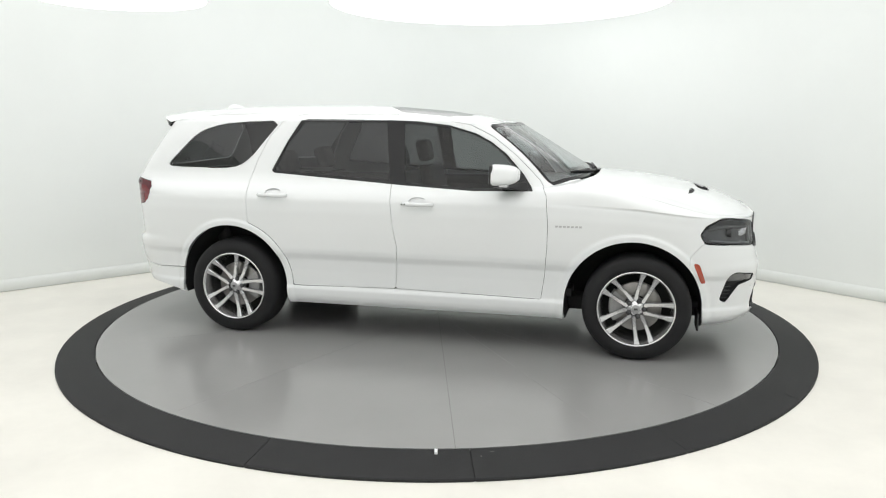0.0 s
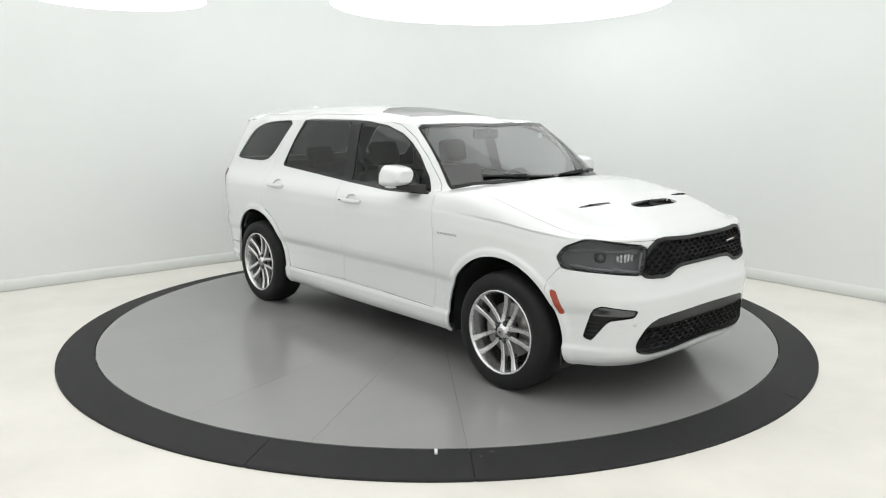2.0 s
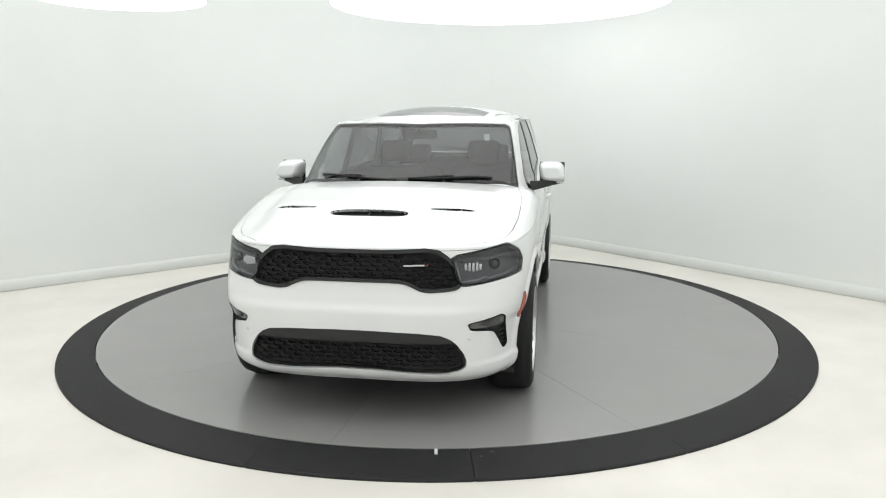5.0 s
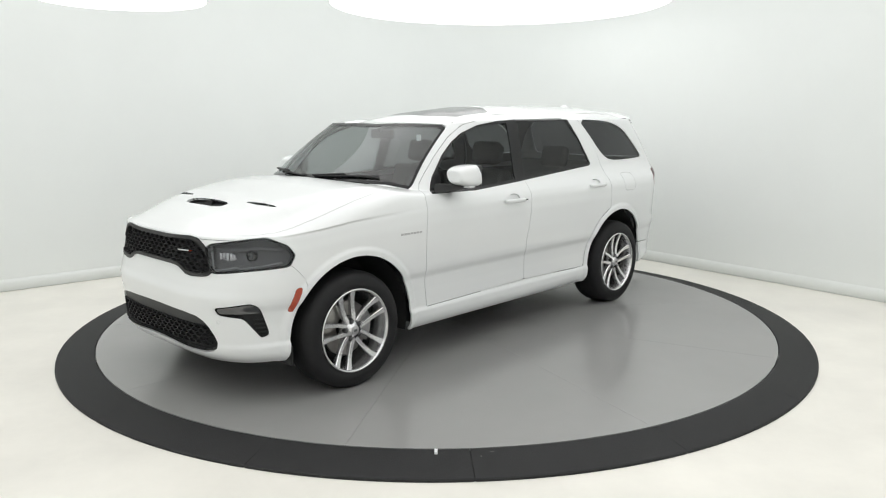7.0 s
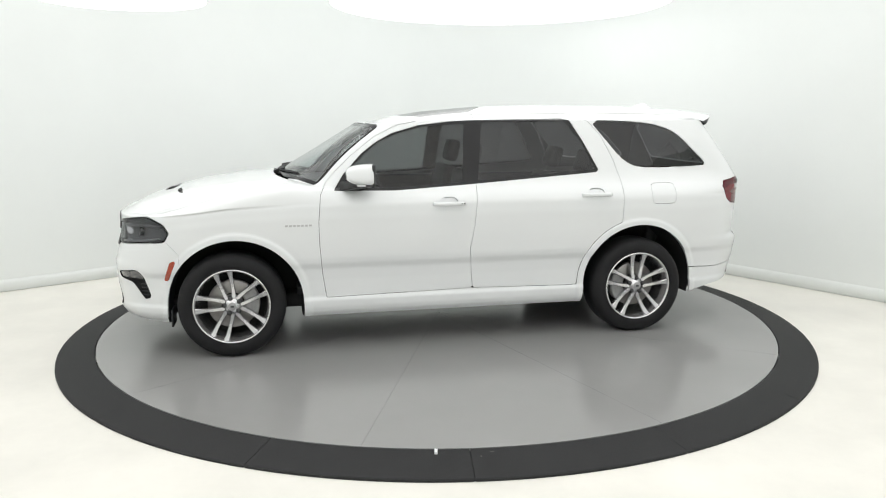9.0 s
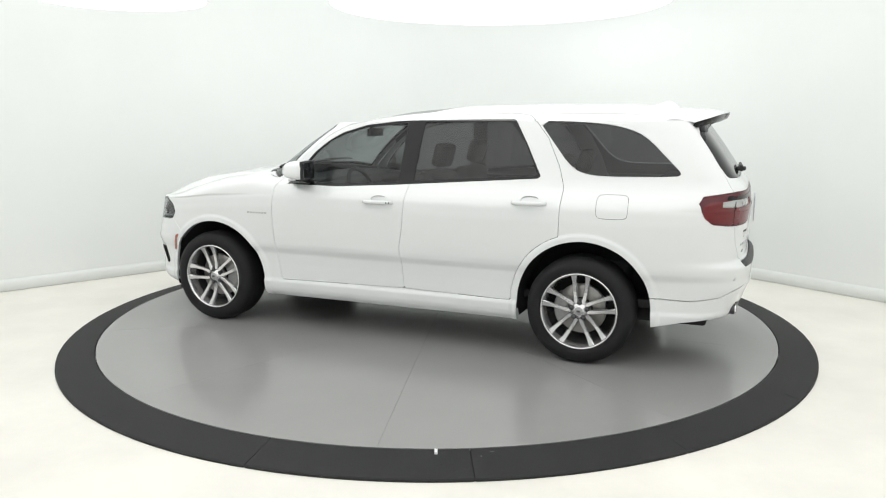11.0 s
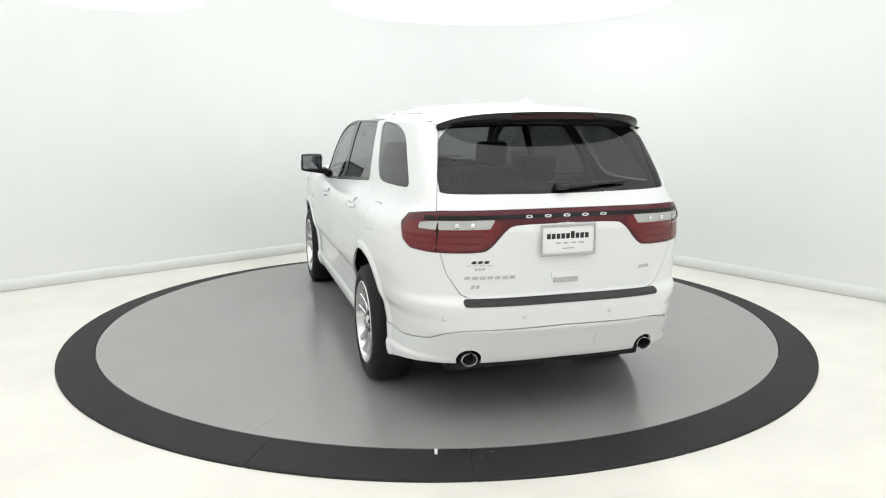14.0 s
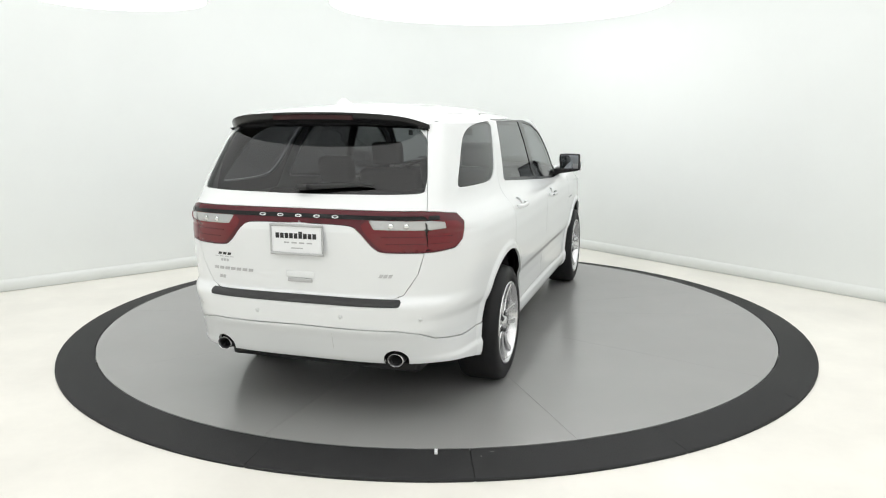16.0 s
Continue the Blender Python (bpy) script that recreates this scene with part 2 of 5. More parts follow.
def keyed(x, pairs, soft=0):
    """A profile through (position, value) pairs, softened over some samples."""
    xs, ys = zip(*pairs)
    v = np.interp(x, xs, ys)
    if soft:
        k = np.hanning(2 * soft + 3)[1:-1]
        v = np.convolve(np.pad(v, soft, mode="edge"), k / k.sum(), "valid")
    return v


ARCHES = ((-0.03, 0.348, 0.464), (-3.056, 0.374, 0.454))


def arch_distance(x, z):
    d = np.full(np.shape(x), 9.0)
    for cx, cz, r in ARCHES:
        rr = np.hypot(x - cx, z - cz) - r
        low = np.abs(x - cx) - r - (cz - z) * 0.05
        d = np.minimum(d, np.where(z < cz, low, rr))
    return d


def hood_height(x):
    return keyed(x, [(-0.8, 1.235), (-0.3, 1.228), (-0.07, 1.212), (0.28, 1.160), (0.49, 1.105), (0.64, 1.055), (0.73, 1.015), (0.80, 0.972)])


def roof_height(x):
    return keyed(x, [(-4.1, 1.665), (-3.9, 1.69), (-3.6, 1.722), (-3.2, 1.745), (-2.6, 1.752), (-2.2, 1.748), (-1.9, 1.735), (-1.5, 1.700), (-1.25, 1.660), (-1.0, 1.603)])


def shell():
    """Half of the car's skin as a grid: levels from sill to roof, each a loop from the tail's middle round the side to the nose's middle."""
    n1, n2, n3, n4 = 74, 52, 46, 34
    zk = np.r_[np.linspace(0.235, 1.05, n1), np.linspace(1.05, 1.15, n2 + 1)[1:], np.linspace(1.15, 1.62, n3 + 1)[1:], np.full(n4, 1.62)]
    n = len(zk)
    h = np.clip((np.arange(n) - n1 + 1) / n2, 0, 1)          # over the bonnet
    gz = np.clip((np.arange(n) - n1 - n2 + 1) / n3, 0, 1)     # up the glasshouse
    rf = np.clip((np.arange(n) - n1 - n2 - n3 + 1) / n4, 0, 1)  # over the roof
    F = keyed(zk, [(0.235, 0.74), (0.27, 0.80), (0.31, 0.83), (0.36, 0.835), (0.55, 0.845), (0.68, 0.85), (0.72, 0.832), (0.80, 0.818), (0.95, 0.812), (1.05, 0.80)], 2)
    F = np.where(h > 0, 0.80 - 1.15 * h, F)
    F = np.where(gz > 0, -0.35 - 0.65 * gz, F)
    F = np.where(rf > 0, -1.0 - 0.9 * rf, F)
    B = keyed(zk, [(0.235, -3.93), (0.30, -4.0), (0.36, -4.045), (0.48, -4.085), (0.53, -4.108), (0.66, -4.118), (0.685, -4.112), (0.71, -4.068), (0.90, -4.075),
                   (1.05, -4.085), (1.17, -4.055), (1.24, -4.0), (1.42, -3.88), (1.62, -3.735)], 1)
    B = np.where(rf > 0, -3.735 + 0.8 * rf, B)
    zf = np.linspace(0.2, 1.66, 731)
    wf = keyed(zf, [(0.2, 0.815), (0.235, 0.845), (0.265, 0.872), (0.30, 0.884), (0.355, 0.888), (0.375, 0.876), (0.50, 0.880), (0.585, 0.888), (0.625, 0.905), (0.66, 0.911), (0.80, 0.922), (0.95, 0.930),
                    (1.04, 0.924), (1.085, 0.905), (1.125, 0.872), (1.15, 0.848), (1.18, 0.828), (1.22, 0.810), (1.35, 0.778), (1.48, 0.743), (1.60, 0.703), (1.66, 0.674)])
    k = np.hanning(35)
    ws = np.convolve(np.pad(wf, 17, mode="edge"), k / k.sum(), "valid")
    mix = smooth_step(0.70, 0.80, zf)
    k = np.hanning(9)
    wl = np.convolve(np.pad(wf, 4, mode="edge"), k / k.sum(), "valid")
    W = np.interp(zk, zf, wl * (1 - mix) + ws * mix)
    W = np.where(rf > 0, 0.692 * (1 - rf) ** 0.92 + 1e-4, W)
    pF = 3.9 - 0.6 * smooth_step(0.72, 1.0, zk) - 0.3 * h + 3.0 * gz - 3.0 * rf
    pB = 3.6 + 1.6 * h + 1.0 * smooth_step(0, 0.3, gz) - 2.0 * rf
    xF = -0.2 - 0.8 * h - 0.55 * gz - 0.45 * rf
    xB = -3.4 + 0.2 * gz + 0.3 * rf
    nb, ns, nf = 84, 230, 120
    half = math.pi / 2

    def corner(L, Wd, p, a):
        c, s = np.abs(np.cos(a)), np.abs(np.sin(a))
        r = (c ** p + s ** p) ** (-1 / p)
        return L * r * c, Wd * r * s
    X, Y = np.zeros((n, nb + ns + nf)), np.zeros((n, nb + ns + nf))
    for i in range(n):
        ar = np.linspace(0, 1, nb, endpoint=False) ** 0.9 * half
        x, y = corner(B[i] - xB[i], W[i], pB[i], ar)
        X[i, :nb], Y[i, :nb] = xB[i] + x, y
        X[i, nb:nb + ns], Y[i, nb:nb + ns] = np.linspace(xB[i], xF[i], ns, endpoint=False), W[i]
        af = half - np.linspace(0, 1, nf) ** 1.05 * half
        x, y = corner(F[i] - xF[i], W[i], pF[i], af)
        X[i, nb + ns:], Y[i, nb + ns:] = xF[i] + x, y
    Y[:, 0] = 0
    Y[:, -1] = 0
    Y *= 1 - 0.055 * smooth_step(-2.9, -4.0, X) - 0.012 * smooth_step(-0.5, 0.2, X) * (h[:, None] == 0)
    ZK = zk[:, None] * np.ones_like(X)
    # the shoulder sinks towards the nose
    top = keyed(X, [(-9, 1.05), (-0.5, 1.05), (0.0, 1.025), (0.25, 0.995), (0.45, 0.975), (9, 0.972)]).reshape(X.shape)
    Z = 0.235 + (ZK - 0.235) * (top - 0.235) / 0.815
    # the lower lip of the nose rises a little in the middle, the tail's too
    hh = h[:, None]
    hoodz = hood_height(X.ravel()).reshape(X.shape) - 0.045 * (Y / 0.85) ** 2
    sideness = smooth_step(0.25, 0.8, np.abs(Y) / 0.9)
    start = top
    bon = start + (hoodz - start) * (1 - (1 - hh) ** (2.1 * sideness + 26.0 * (1 - sideness)))
    front_w = smooth_step(-0.80, -0.35, X)
    Z = np.where((hh > 0) & (gz[:, None] == 0), ZK * (1 - front_w) + bon * front_w, Z)
    # screen base stands higher in the middle than at the doors
    span = smooth_step(0, 1, (X - xF[:, None]) / np.maximum(F - xF, 1e-3)[:, None])
    ghz = ZK + (0.065 - 0.085 * gz[:, None]) * span
    Z = np.where((gz[:, None] > 0), ghz, Z)
    j = n1 + n2 - 1
    fix = (Z[j] - (zk[j] + 0.065 * span[j]))
    Z = np.where(gz[:, None] > 0, Z + fix[None] * (1 - gz[:, None]) ** 2, Z)
    roofz = roof_height(X.ravel()).reshape(X.shape) - 0.010 - 0.105 * (np.abs(Y) / 0.692) ** 2.2
    k = n1 + n2 + n3 - 1
    rise = smooth_step(0, 0.22, rf)[:, None]
    Z = np.where(rf[:, None] > 0, Z[k][None] * (1 - rise) + roofz * rise, Z)
    # lips round the wheel arches
    d = arch_distance(X, Z)
    side = (np.abs(Y) > 0.6) & (Z < 1.0)
    Y += np.where(side, 0.012 * (1 - smooth_step(0.036, 0.050, d)), 0)
    # arc lengths from the nose and from the tail, for outlines that wrap round corners
    seg = np.hypot(np.diff(X, axis=1), np.diff(Y, axis=1))
    tail = np.concatenate([np.zeros((n, 1)), np.cumsum(seg, 1)], 1)
    nose = tail[:, -1:] - tail
    lev = np.arange(n)[:, None] * np.ones_like(X)
    V = np.stack([X, Y, Z, nose, tail, lev], -1).reshape(-1, 6)
    m = X.shape[1]
    a = (np.arange(n - 1)[:, None] * m + np.arange(m - 1)[None]).ravel()
    faces = np.stack([a, a + m, a + m + 1, a + 1], 1)
    return V, [tuple(f) for f in faces.tolist()], (n1, n2, n3, n4)


def rounded(pts, times=2):
    """Corners cut away twice, to round an outline."""
    for _ in range(times):
        out = []
        for p, q in zip(pts, pts[1:] + pts[:1]):
            out += [tuple(0.78 * a + 0.22 * b for a, b in zip(p, q)), tuple(0.22 * a + 0.78 * b for a, b in zip(p, q))]
        pts = out
    return pts


def chamfered(pts, k=0.10):
    """Corners cut away a little."""
    out = []
    for p, q in zip(pts, pts[1:] + pts[:1]):
        out += [tuple((1 - k) * a + k * b for a, b in zip(p, q)), tuple(k * a + (1 - k) * b for a, b in zip(p, q))]
    return out


def mirrored(pts, times=1):
    """An outline that crosses the car's middle: the half given, from the middle to the middle, and its mirror image."""
    full = list(pts) + [(-a, z) for a, z in pts[::-1]]
    full = [p for i, p in enumerate(full) if abs(p[0] - full[i - 1][0]) + abs(p[1] - full[i - 1][1]) > 1e-6]
    return rounded(full, times) if times else full


def outline_distance(P, pts):
    """Signed distance of the points P (n, 2) from a closed outline, negative inside."""
    pts = np.array(pts, float)
    best = np.full(len(P), 1e9)
    inside = np.zeros(len(P), bool)
    for a, b in zip(pts, np.roll(pts, -1, 0)):
        ab, ap = b - a, P - a
        t = np.clip((ap @ ab) / max(ab @ ab, 1e-12), 0, 1)
        best = np.minimum(best, ((ap - t[:, None] * ab) ** 2).sum(1))
        cond = (a[1] > P[:, 1]) != (b[1] > P[:, 1])
        with np.errstate(divide="ignore", invalid="ignore"):
            xc = (b[0] - a[0]) * (P[:, 1] - a[1]) / (b[1] - a[1]) + a[0]
        inside ^= cond & (P[:, 0] < xc)
    return np.where(inside, -1, 1) * np.sqrt(best)


class Sheet:
    """A piece of skin: vertices with their coordinates on the shell, and polygons."""

    def __init__(self, V, faces):
        self.V, self.faces = np.asarray(V, float), faces

    def keep(self, d, sign=-1):
        """The part where sign * d > 0, trimmed along the line d = 0."""
        s = sign * d
        ok = (s > 0).tolist()
        n = len(self.V)
        extra, made, faces = [], {}, []

        def cross(i, j):
            key = (i, j) if i < j else (j, i)
            if key not in made:
                t = s[i] / (s[i] - s[j])
                made[key] = n + len(extra)
                extra.append(self.V[i] * (1 - t) + self.V[j] * t)
            return made[key]
        for f in self.faces:
            hits = 0
            for i in f:
                hits += ok[i]
            if hits == len(f):
                faces.append(f)
            elif hits:
                poly = []
                for i, j in zip(f, f[1:] + f[:1]):
                    if ok[i]:
                        poly.append(i)
                    if ok[i] != ok[j]:
                        poly.append(cross(i, j))
                if len(poly) > 2:
                    faces.append(tuple(poly))
        if not faces:
            return Sheet(np.zeros((0, 6)), [])
        whole = np.concatenate([self.V, np.array(extra)]) if extra else self.V
        used = np.unique(np.fromiter((i for f in faces for i in f), int))
        index = np.full(len(whole), -1)
        index[used] = np.arange(len(used))
        index = index.tolist()
        return Sheet(whole[used], [tuple([index[i] for i in f]) for f in faces])

    def split(self, d, gap=0.0017):
        return self.keep(d + gap, -1), self.keep(d - gap, 1)

    def normals(self):
        N = np.zeros((len(self.V), 3))
        P = self.V[:, :3]
        for f in self.faces:
            a, b, c = P[f[0]], P[f[1]], P[f[-1]]
            q = np.cross(b - a, c - a)
            N[list(f)] += q
        ln = np.linalg.norm(N, axis=1)
        N[ln > 0] /= ln[ln > 0][:, None]
        return N

    def mesh(self, name, side=1, push=0.0, flange=0.014, closed_mid=False, both=False):
        """A mesh of this sheet for the left (1) or right (-1) half, or both halves in one; push sinks it; flange turns its edges in."""
        N = self.normals()
        P = self.V[:, :3] - N * push
        faces = list(self.faces)
        verts = [tuple(p) for p in P]
        if flange:
            count = {}
            for f in self.faces:
                for i, j in zip(f, f[1:] + f[:1]):
                    count[(i, j)] = count.get((i, j), 0) + 1
            rim = [(i, j) for (i, j) in count if (j, i) not in count]
            if both:
                rim = [(i, j) for i, j in rim if abs(P[i][1]) > 1e-5 or abs(P[j][1]) > 1e-5]
            dup, deep = {}, {}
            for i, j in rim:
                for q in (i, j):
                    if q not in dup:
                        dup[q] = len(verts)
                        verts.append(tuple(P[q]))
                        deep[q] = len(verts)
                        verts.append(tuple(P[q] - N[q] * flange))
                faces.append((dup[i], deep[i], deep[j], dup[j]))
        if both:
            n = len(verts)
            verts = verts + [(x, -y, z) for x, y, z in verts]
            faces = faces + [tuple(i + n for i in f[::-1]) for f in faces]
            me = mesh_of(name, verts, faces)
            bm = bmesh.new()
            bm.from_mesh(me)
            mid = [v for v in bm.verts if abs(v.co.y) < 1e-5]
            bmesh.ops.remove_doubles(bm, verts=mid, dist=1e-5)
            bm.to_mesh(me)
            bm.free()
            return me
        if side < 0:
            verts = [(x, -y, z) for x, y, z in verts]
            faces = [f[::-1] for f in faces]
        return mesh_of(name, verts, faces)


class Skin:
    """Looks up the shell's surface: its x at (y, z) of the nose or tail, its y at (x, z) of the flank, its z at (x, y) of the top."""

    def __init__(self, V, counts):
        self.V = V
        n1, n2, n3, n4 = counts
        self.sets = {}
        X, Y, Z, L = V[:, 0], V[:, 1], V[:, 2], V[:, 5]
        picks = {"nose": ((X > 0.2) & (L < n1 + 8), (1, 2), 0), "tail": ((X < -3.6) & (L < n1 + n2 + n3), (1, 2), 0),
                 "flank": ((Y > 0.45) & (L < n1 + n2 + n3) & (X > -4.0) & (X < 0.75), (0, 2), 1), "top": ((L >= n1) & (X > -0.9) | (L >= n1 + n2 + n3 - 2), (0, 1), 2)}
        for name, (mask, axes, value) in picks.items():
            Q = V[mask]
            tree = kdtree.KDTree(len(Q))
            for i, q in enumerate(Q):
                tree.insert((q[axes[0]], q[axes[1]], 0), i)
            tree.balance()
            self.sets[name] = (tree, Q, value)

    def at(self, where, a, b):
        tree, Q, value = self.sets[where]
        s = -1 if where in ("nose", "tail") and a < 0 else 1
        t = -1 if where == "top" and b < 0 else 1
        found = tree.find_n((a * s, b * t, 0), 6)
        w = np.array([1 / (d * d + 1e-7) for _, _, d in found])
        v = float((w * np.array([Q[i][value] for _, i, _ in found])).sum() / w.sum())
        if where in ("nose", "tail"):
            return Vector((v, a, b))
        return Vector((a, v, b)) if where == "flank" else Vector((a, b, v))

    def arc(self, pts, column):
        """Outline points (x, y, z) as (arc length, height) on the shell."""
        out = []
        for p in pts:
            d = ((self.V[:, :3] - p) ** 2).sum(1)
            i = int(np.argmin(d))
            out.append((self.V[i, column], self.V[i, 2]))
        return out


def wheel(turn, caliper):
    """A wheel at the origin, its face towards +y, its spokes turned by some degrees, its caliper towards +x or -x."""
    hub = new("wheel")
    R, r = 0.369, 0.264
    prof = [(r - 0.012, -0.245), (r + 0.02, -0.262), (R - 0.045, -0.268), (R - 0.012, -0.252), (R, -0.215), (R, -0.06), (R - 0.012, -0.018), (R - 0.042, -0.002), (r + 0.03, 0.0), (r + 0.008, -0.006), (r - 0.002, -0.018)]
    bm = lathe(prof, 96)
    part("tyre", bm, M_TYRE, hub, "black rubber tyre")
    bm = bmesh.new()
    for g in (-0.20, -0.165, -0.11, -0.075):
        join_into(bm, lathe([(R + 0.0006, g - 0.004), (R + 0.0012, g), (R + 0.0006, g + 0.004)], 96))
    part("tread_groove", bm, M_DARK, hub)
    part("rim", lathe([(r, -0.012), (r + 0.001, -0.004), (r - 0.006, 0.0), (r - 0.012, -0.004), (r - 0.016, -0.02), (r - 0.028, -0.06), (r - 0.036, -0.21), (r - 0.02, -0.24)], 96), M_ALLOY, hub, "bright machined alloy rim")
    for i in range(5):
        bm = bmesh.new()
        for s in (-1, 1):
            # each of the five spokes is a forked pair of bars
            secs = []
            for u in np.linspace(0, 1, 9):
                rr = 0.052 + (r - 0.012 - 0.052) * u
                off = s * (0.021 + 0.029 * u ** 0.6)
                wid = 0.0165 - 0.0030 * math.sin(min(1, u * 1.25) * math.pi) + 0.006 * max(0, u - 0.8) * 5
                yf = -0.034 + 0.022 * u ** 2 - 0.010 * math.sin(u * math.pi)
                yb = yf - 0.038 + 0.008 * u
                secs.append([(off - wid, yb), (off - wid, yf - 0.006), (off - wid * 0.72, yf), (off + wid * 0.72, yf), (off + wid, yf - 0.006), (off + wid, yb)])
                rows = secs[-1]
                secs[-1] = [bm.verts.new((o, y, rr)) for o, y in rows]
            for p, q in zip(secs, secs[1:]):
                for k in range(6):
                    bm.faces.new((p[k], p[(k + 1) % 6], q[(k + 1) % 6], q[k]))
        bmesh.ops.rotate(bm, verts=bm.verts, cent=(0, 0, 0), matrix=Matrix.Rotation(radians(72 * i + turn), 3, "Y"))
        part("spoke", bm, M_ALLOY, hub)
    bm = lathe([(0.0, -0.018), (0.030, -0.018), (0.034, -0.022), (0.046, -0.036), (0.066, -0.044), (0.074, -0.058), (0.076, -0.09), (0.0, -0.09)], 48)
    part("hub_boss", bm, M_ALLOY, hub)
    part("centre_cap", lathe([(0.0, -0.0135), (0.025, -0.0135), (0.029, -0.016), (0.029, -0.03)], 36), M_CAP, hub, "grey centre cap with a plain emblem")
    part("emblem", box(-0.012, 0.012, -0.0135, -0.012, -0.007, 0.007, 0.0006), M_ALLOY_DARK, hub)
    for i in range(5):
        a = radians(72 * i + turn)
        bm = lathe([(0.0, -0.022), (0.008, -0.023), (0.0115, -0.027), (0.0115, -0.07)], 6)
        bmesh.ops.translate(bm, verts=bm.verts, vec=(math.sin(a) * 0.056, 0, math.cos(a) * 0.056))
        part("wheel_nut", bm, M_ALLOY_DARK, hub)
        # black disc round the nut, painted shade of a recess in the boss
        bm = lathe([(0.0, -0.0315), (0.0155, -0.0315), (0.0172, -0.034), (0.0172, -0.06)], 20)
        bmesh.ops.translate(bm, verts=bm.verts, vec=(math.sin(a) * 0.056, 0, math.cos(a) * 0.056))
        part("pocket_shade", bm, M_BLACK, hub)
    part("brake_disc", lathe([(0.08, -0.105), (0.17, -0.105), (0.173, -0.109), (0.173, -0.13), (0.08, -0.13)], 64), M_STEEL, hub, "bare steel brake disc")
    bm = lathe([(0.095, -0.085), (0.178, -0.085), (0.186, -0.092), (0.186, -0.15), (0.095, -0.15), (0.095, -0.085)], 14, "y", False, (-36, 36) if caliper > 0 else (144, 216))
    part("brake_caliper", bm, M_CALIPER, hub, "dark grey brake caliper")
    part("barrel_back", lathe([(0.0, -0.215), (r - 0.035, -0.215)], 48), M_DARK, hub)
    return hub


def ELLIPSE(cx, cy, a, b, p=2.4):
    """A rounded oval outline."""
    out = []
    for t in np.linspace(0, math.tau, 28, endpoint=False):
        c, q = math.cos(t), math.sin(t)
        out.append((cx + a * abs(c) ** (2 / p) * (1 if c > 0 else -1), cy + b * abs(q) ** (2 / p) * (1 if q > 0 else -1)))
    return out


def build_car():
    car = new("car")
    tagged(car, "glossy white SUV with black grille and tinted windows on the turntable", "car")
    base = pose(CAR_X, CAR_Y, 0)
    V, faces, counts = shell()
    skin = Skin(V, counts)
    n1, n2, n3, n4 = counts
    body = Sheet(V, faces)
    made = {}

    def put(name, sheet, material, label="", parent=None, push=0.0, flange=0.014, sides=(1, -1), both=False, glassy=False):
        obs = []
        if both:
            ob = attach(name, sheet.mesh(name, 1, push, flange, both=True), material, parent or car, label)
            obs = [ob]
        else:
            for s in sides:
                p = parent[0 if s > 0 else 1] if isinstance(parent, (list, tuple)) else parent
                obs.append(attach(name, sheet.mesh(name, s, push, flange), material, p or car, label))
        for ob in obs:
            if ob.parent is car:
                ob.matrix_basis = base
            if glassy:
                ob.visible_shadow = False
        return obs

    def xz(sheet):
        return sheet.V[:, [0, 2]]

    def nose(sheet):
        return sheet.V[:, [3, 2]]

    def tail(sheet):
        return sheet.V[:, [4, 2]]

    # wheel arches
    d = np.where((body.V[:, 1] > 0.45) & (body.V[:, 2] < 1.0), arch_distance(body.V[:, 0], body.V[:, 2]), 9)
    body = body.keep(d, 1)

    # the tail's lower edge
    low_z = keyed(body.V[:, 0], [(-4.2, 0.346), (-3.9, 0.338), (-3.70, 0.315), (-3.50, 0.272), (-3.30, 0.20), (9, 0.2)])
    body = body.keep(np.where(body.V[:, 0] < -3.3, body.V[:, 2] - low_z, 9), 1)

    # glass
    screen = skin.arc([(-0.33, 0.0, 1.225), (-0.36, 0.25, 1.222), (-0.50, 0.66, 1.20), (-0.575, 0.775, 1.195), (-0.615, 0.80, 1.205), (-0.64, 0.79, 1.225), (-1.035, 0.684, 1.565), (-1.06, 0.668, 1.588), (-1.055, 0.64, 1.592), (-1.0, 0.3, 1.60), (-0.98, 0.0, 1.602)], 3)
    pts = mirrored(screen, 0)
    d = np.where((body.V[:, 0] > -1.3) & (body.V[:, 5] >= n1 + n2 - 3), outline_distance(nose(body), pts), 9)
    piece, body = body.split(d, 0.002)
    put("windscreen_seal", piece.keep(np.where(piece.V[:, 5] >= 0, outline_distance(nose(piece), pts) + 0.018, 9), 1), M_GLOSSBLACK, both=True, push=0.003)
    put("windscreen", piece.keep(outline_distance(nose(piece), pts) + 0.018, -1), M_CLEAR, "clear windscreen with a dark band", both=True, push=0.004, flange=0)

    rg = skin.arc([(-4.0, 0.0, 1.238), (-3.96, 0.60, 1.246), (-3.925, 0.69, 1.275), (-3.70, 0.615, 1.602), (-3.74, 0.3, 1.618), (-3.735, 0.0, 1.62)], 4)
    pts = mirrored(rg)
    d = np.where((body.V[:, 0] < -3.5) & (body.V[:, 5] >= n1), outline_distance(tail(body), pts), 9)
    piece, body = body.split(d, 0.002)
    rear_glass = piece

    dlo = [(-0.725, 1.135), (-0.80, 1.245), (-0.93, 1.385), (-1.04, 1.468), (-1.16, 1.53), (-1.36, 1.585), (-1.60, 1.612), (-1.83, 1.622), (-2.49, 1.63), (-2.525, 1.62), (-2.62, 1.465), (-2.735, 1.245), (-2.715, 1.228), (-2.2, 1.192), (-1.66, 1.155), (-1.16, 1.128)]
    d = np.where((body.V[:, 1] > 0.55), outline_distance(xz(body), dlo), 9)
    piece, body = body.split(d, 0.001)
    split_x = -1.715

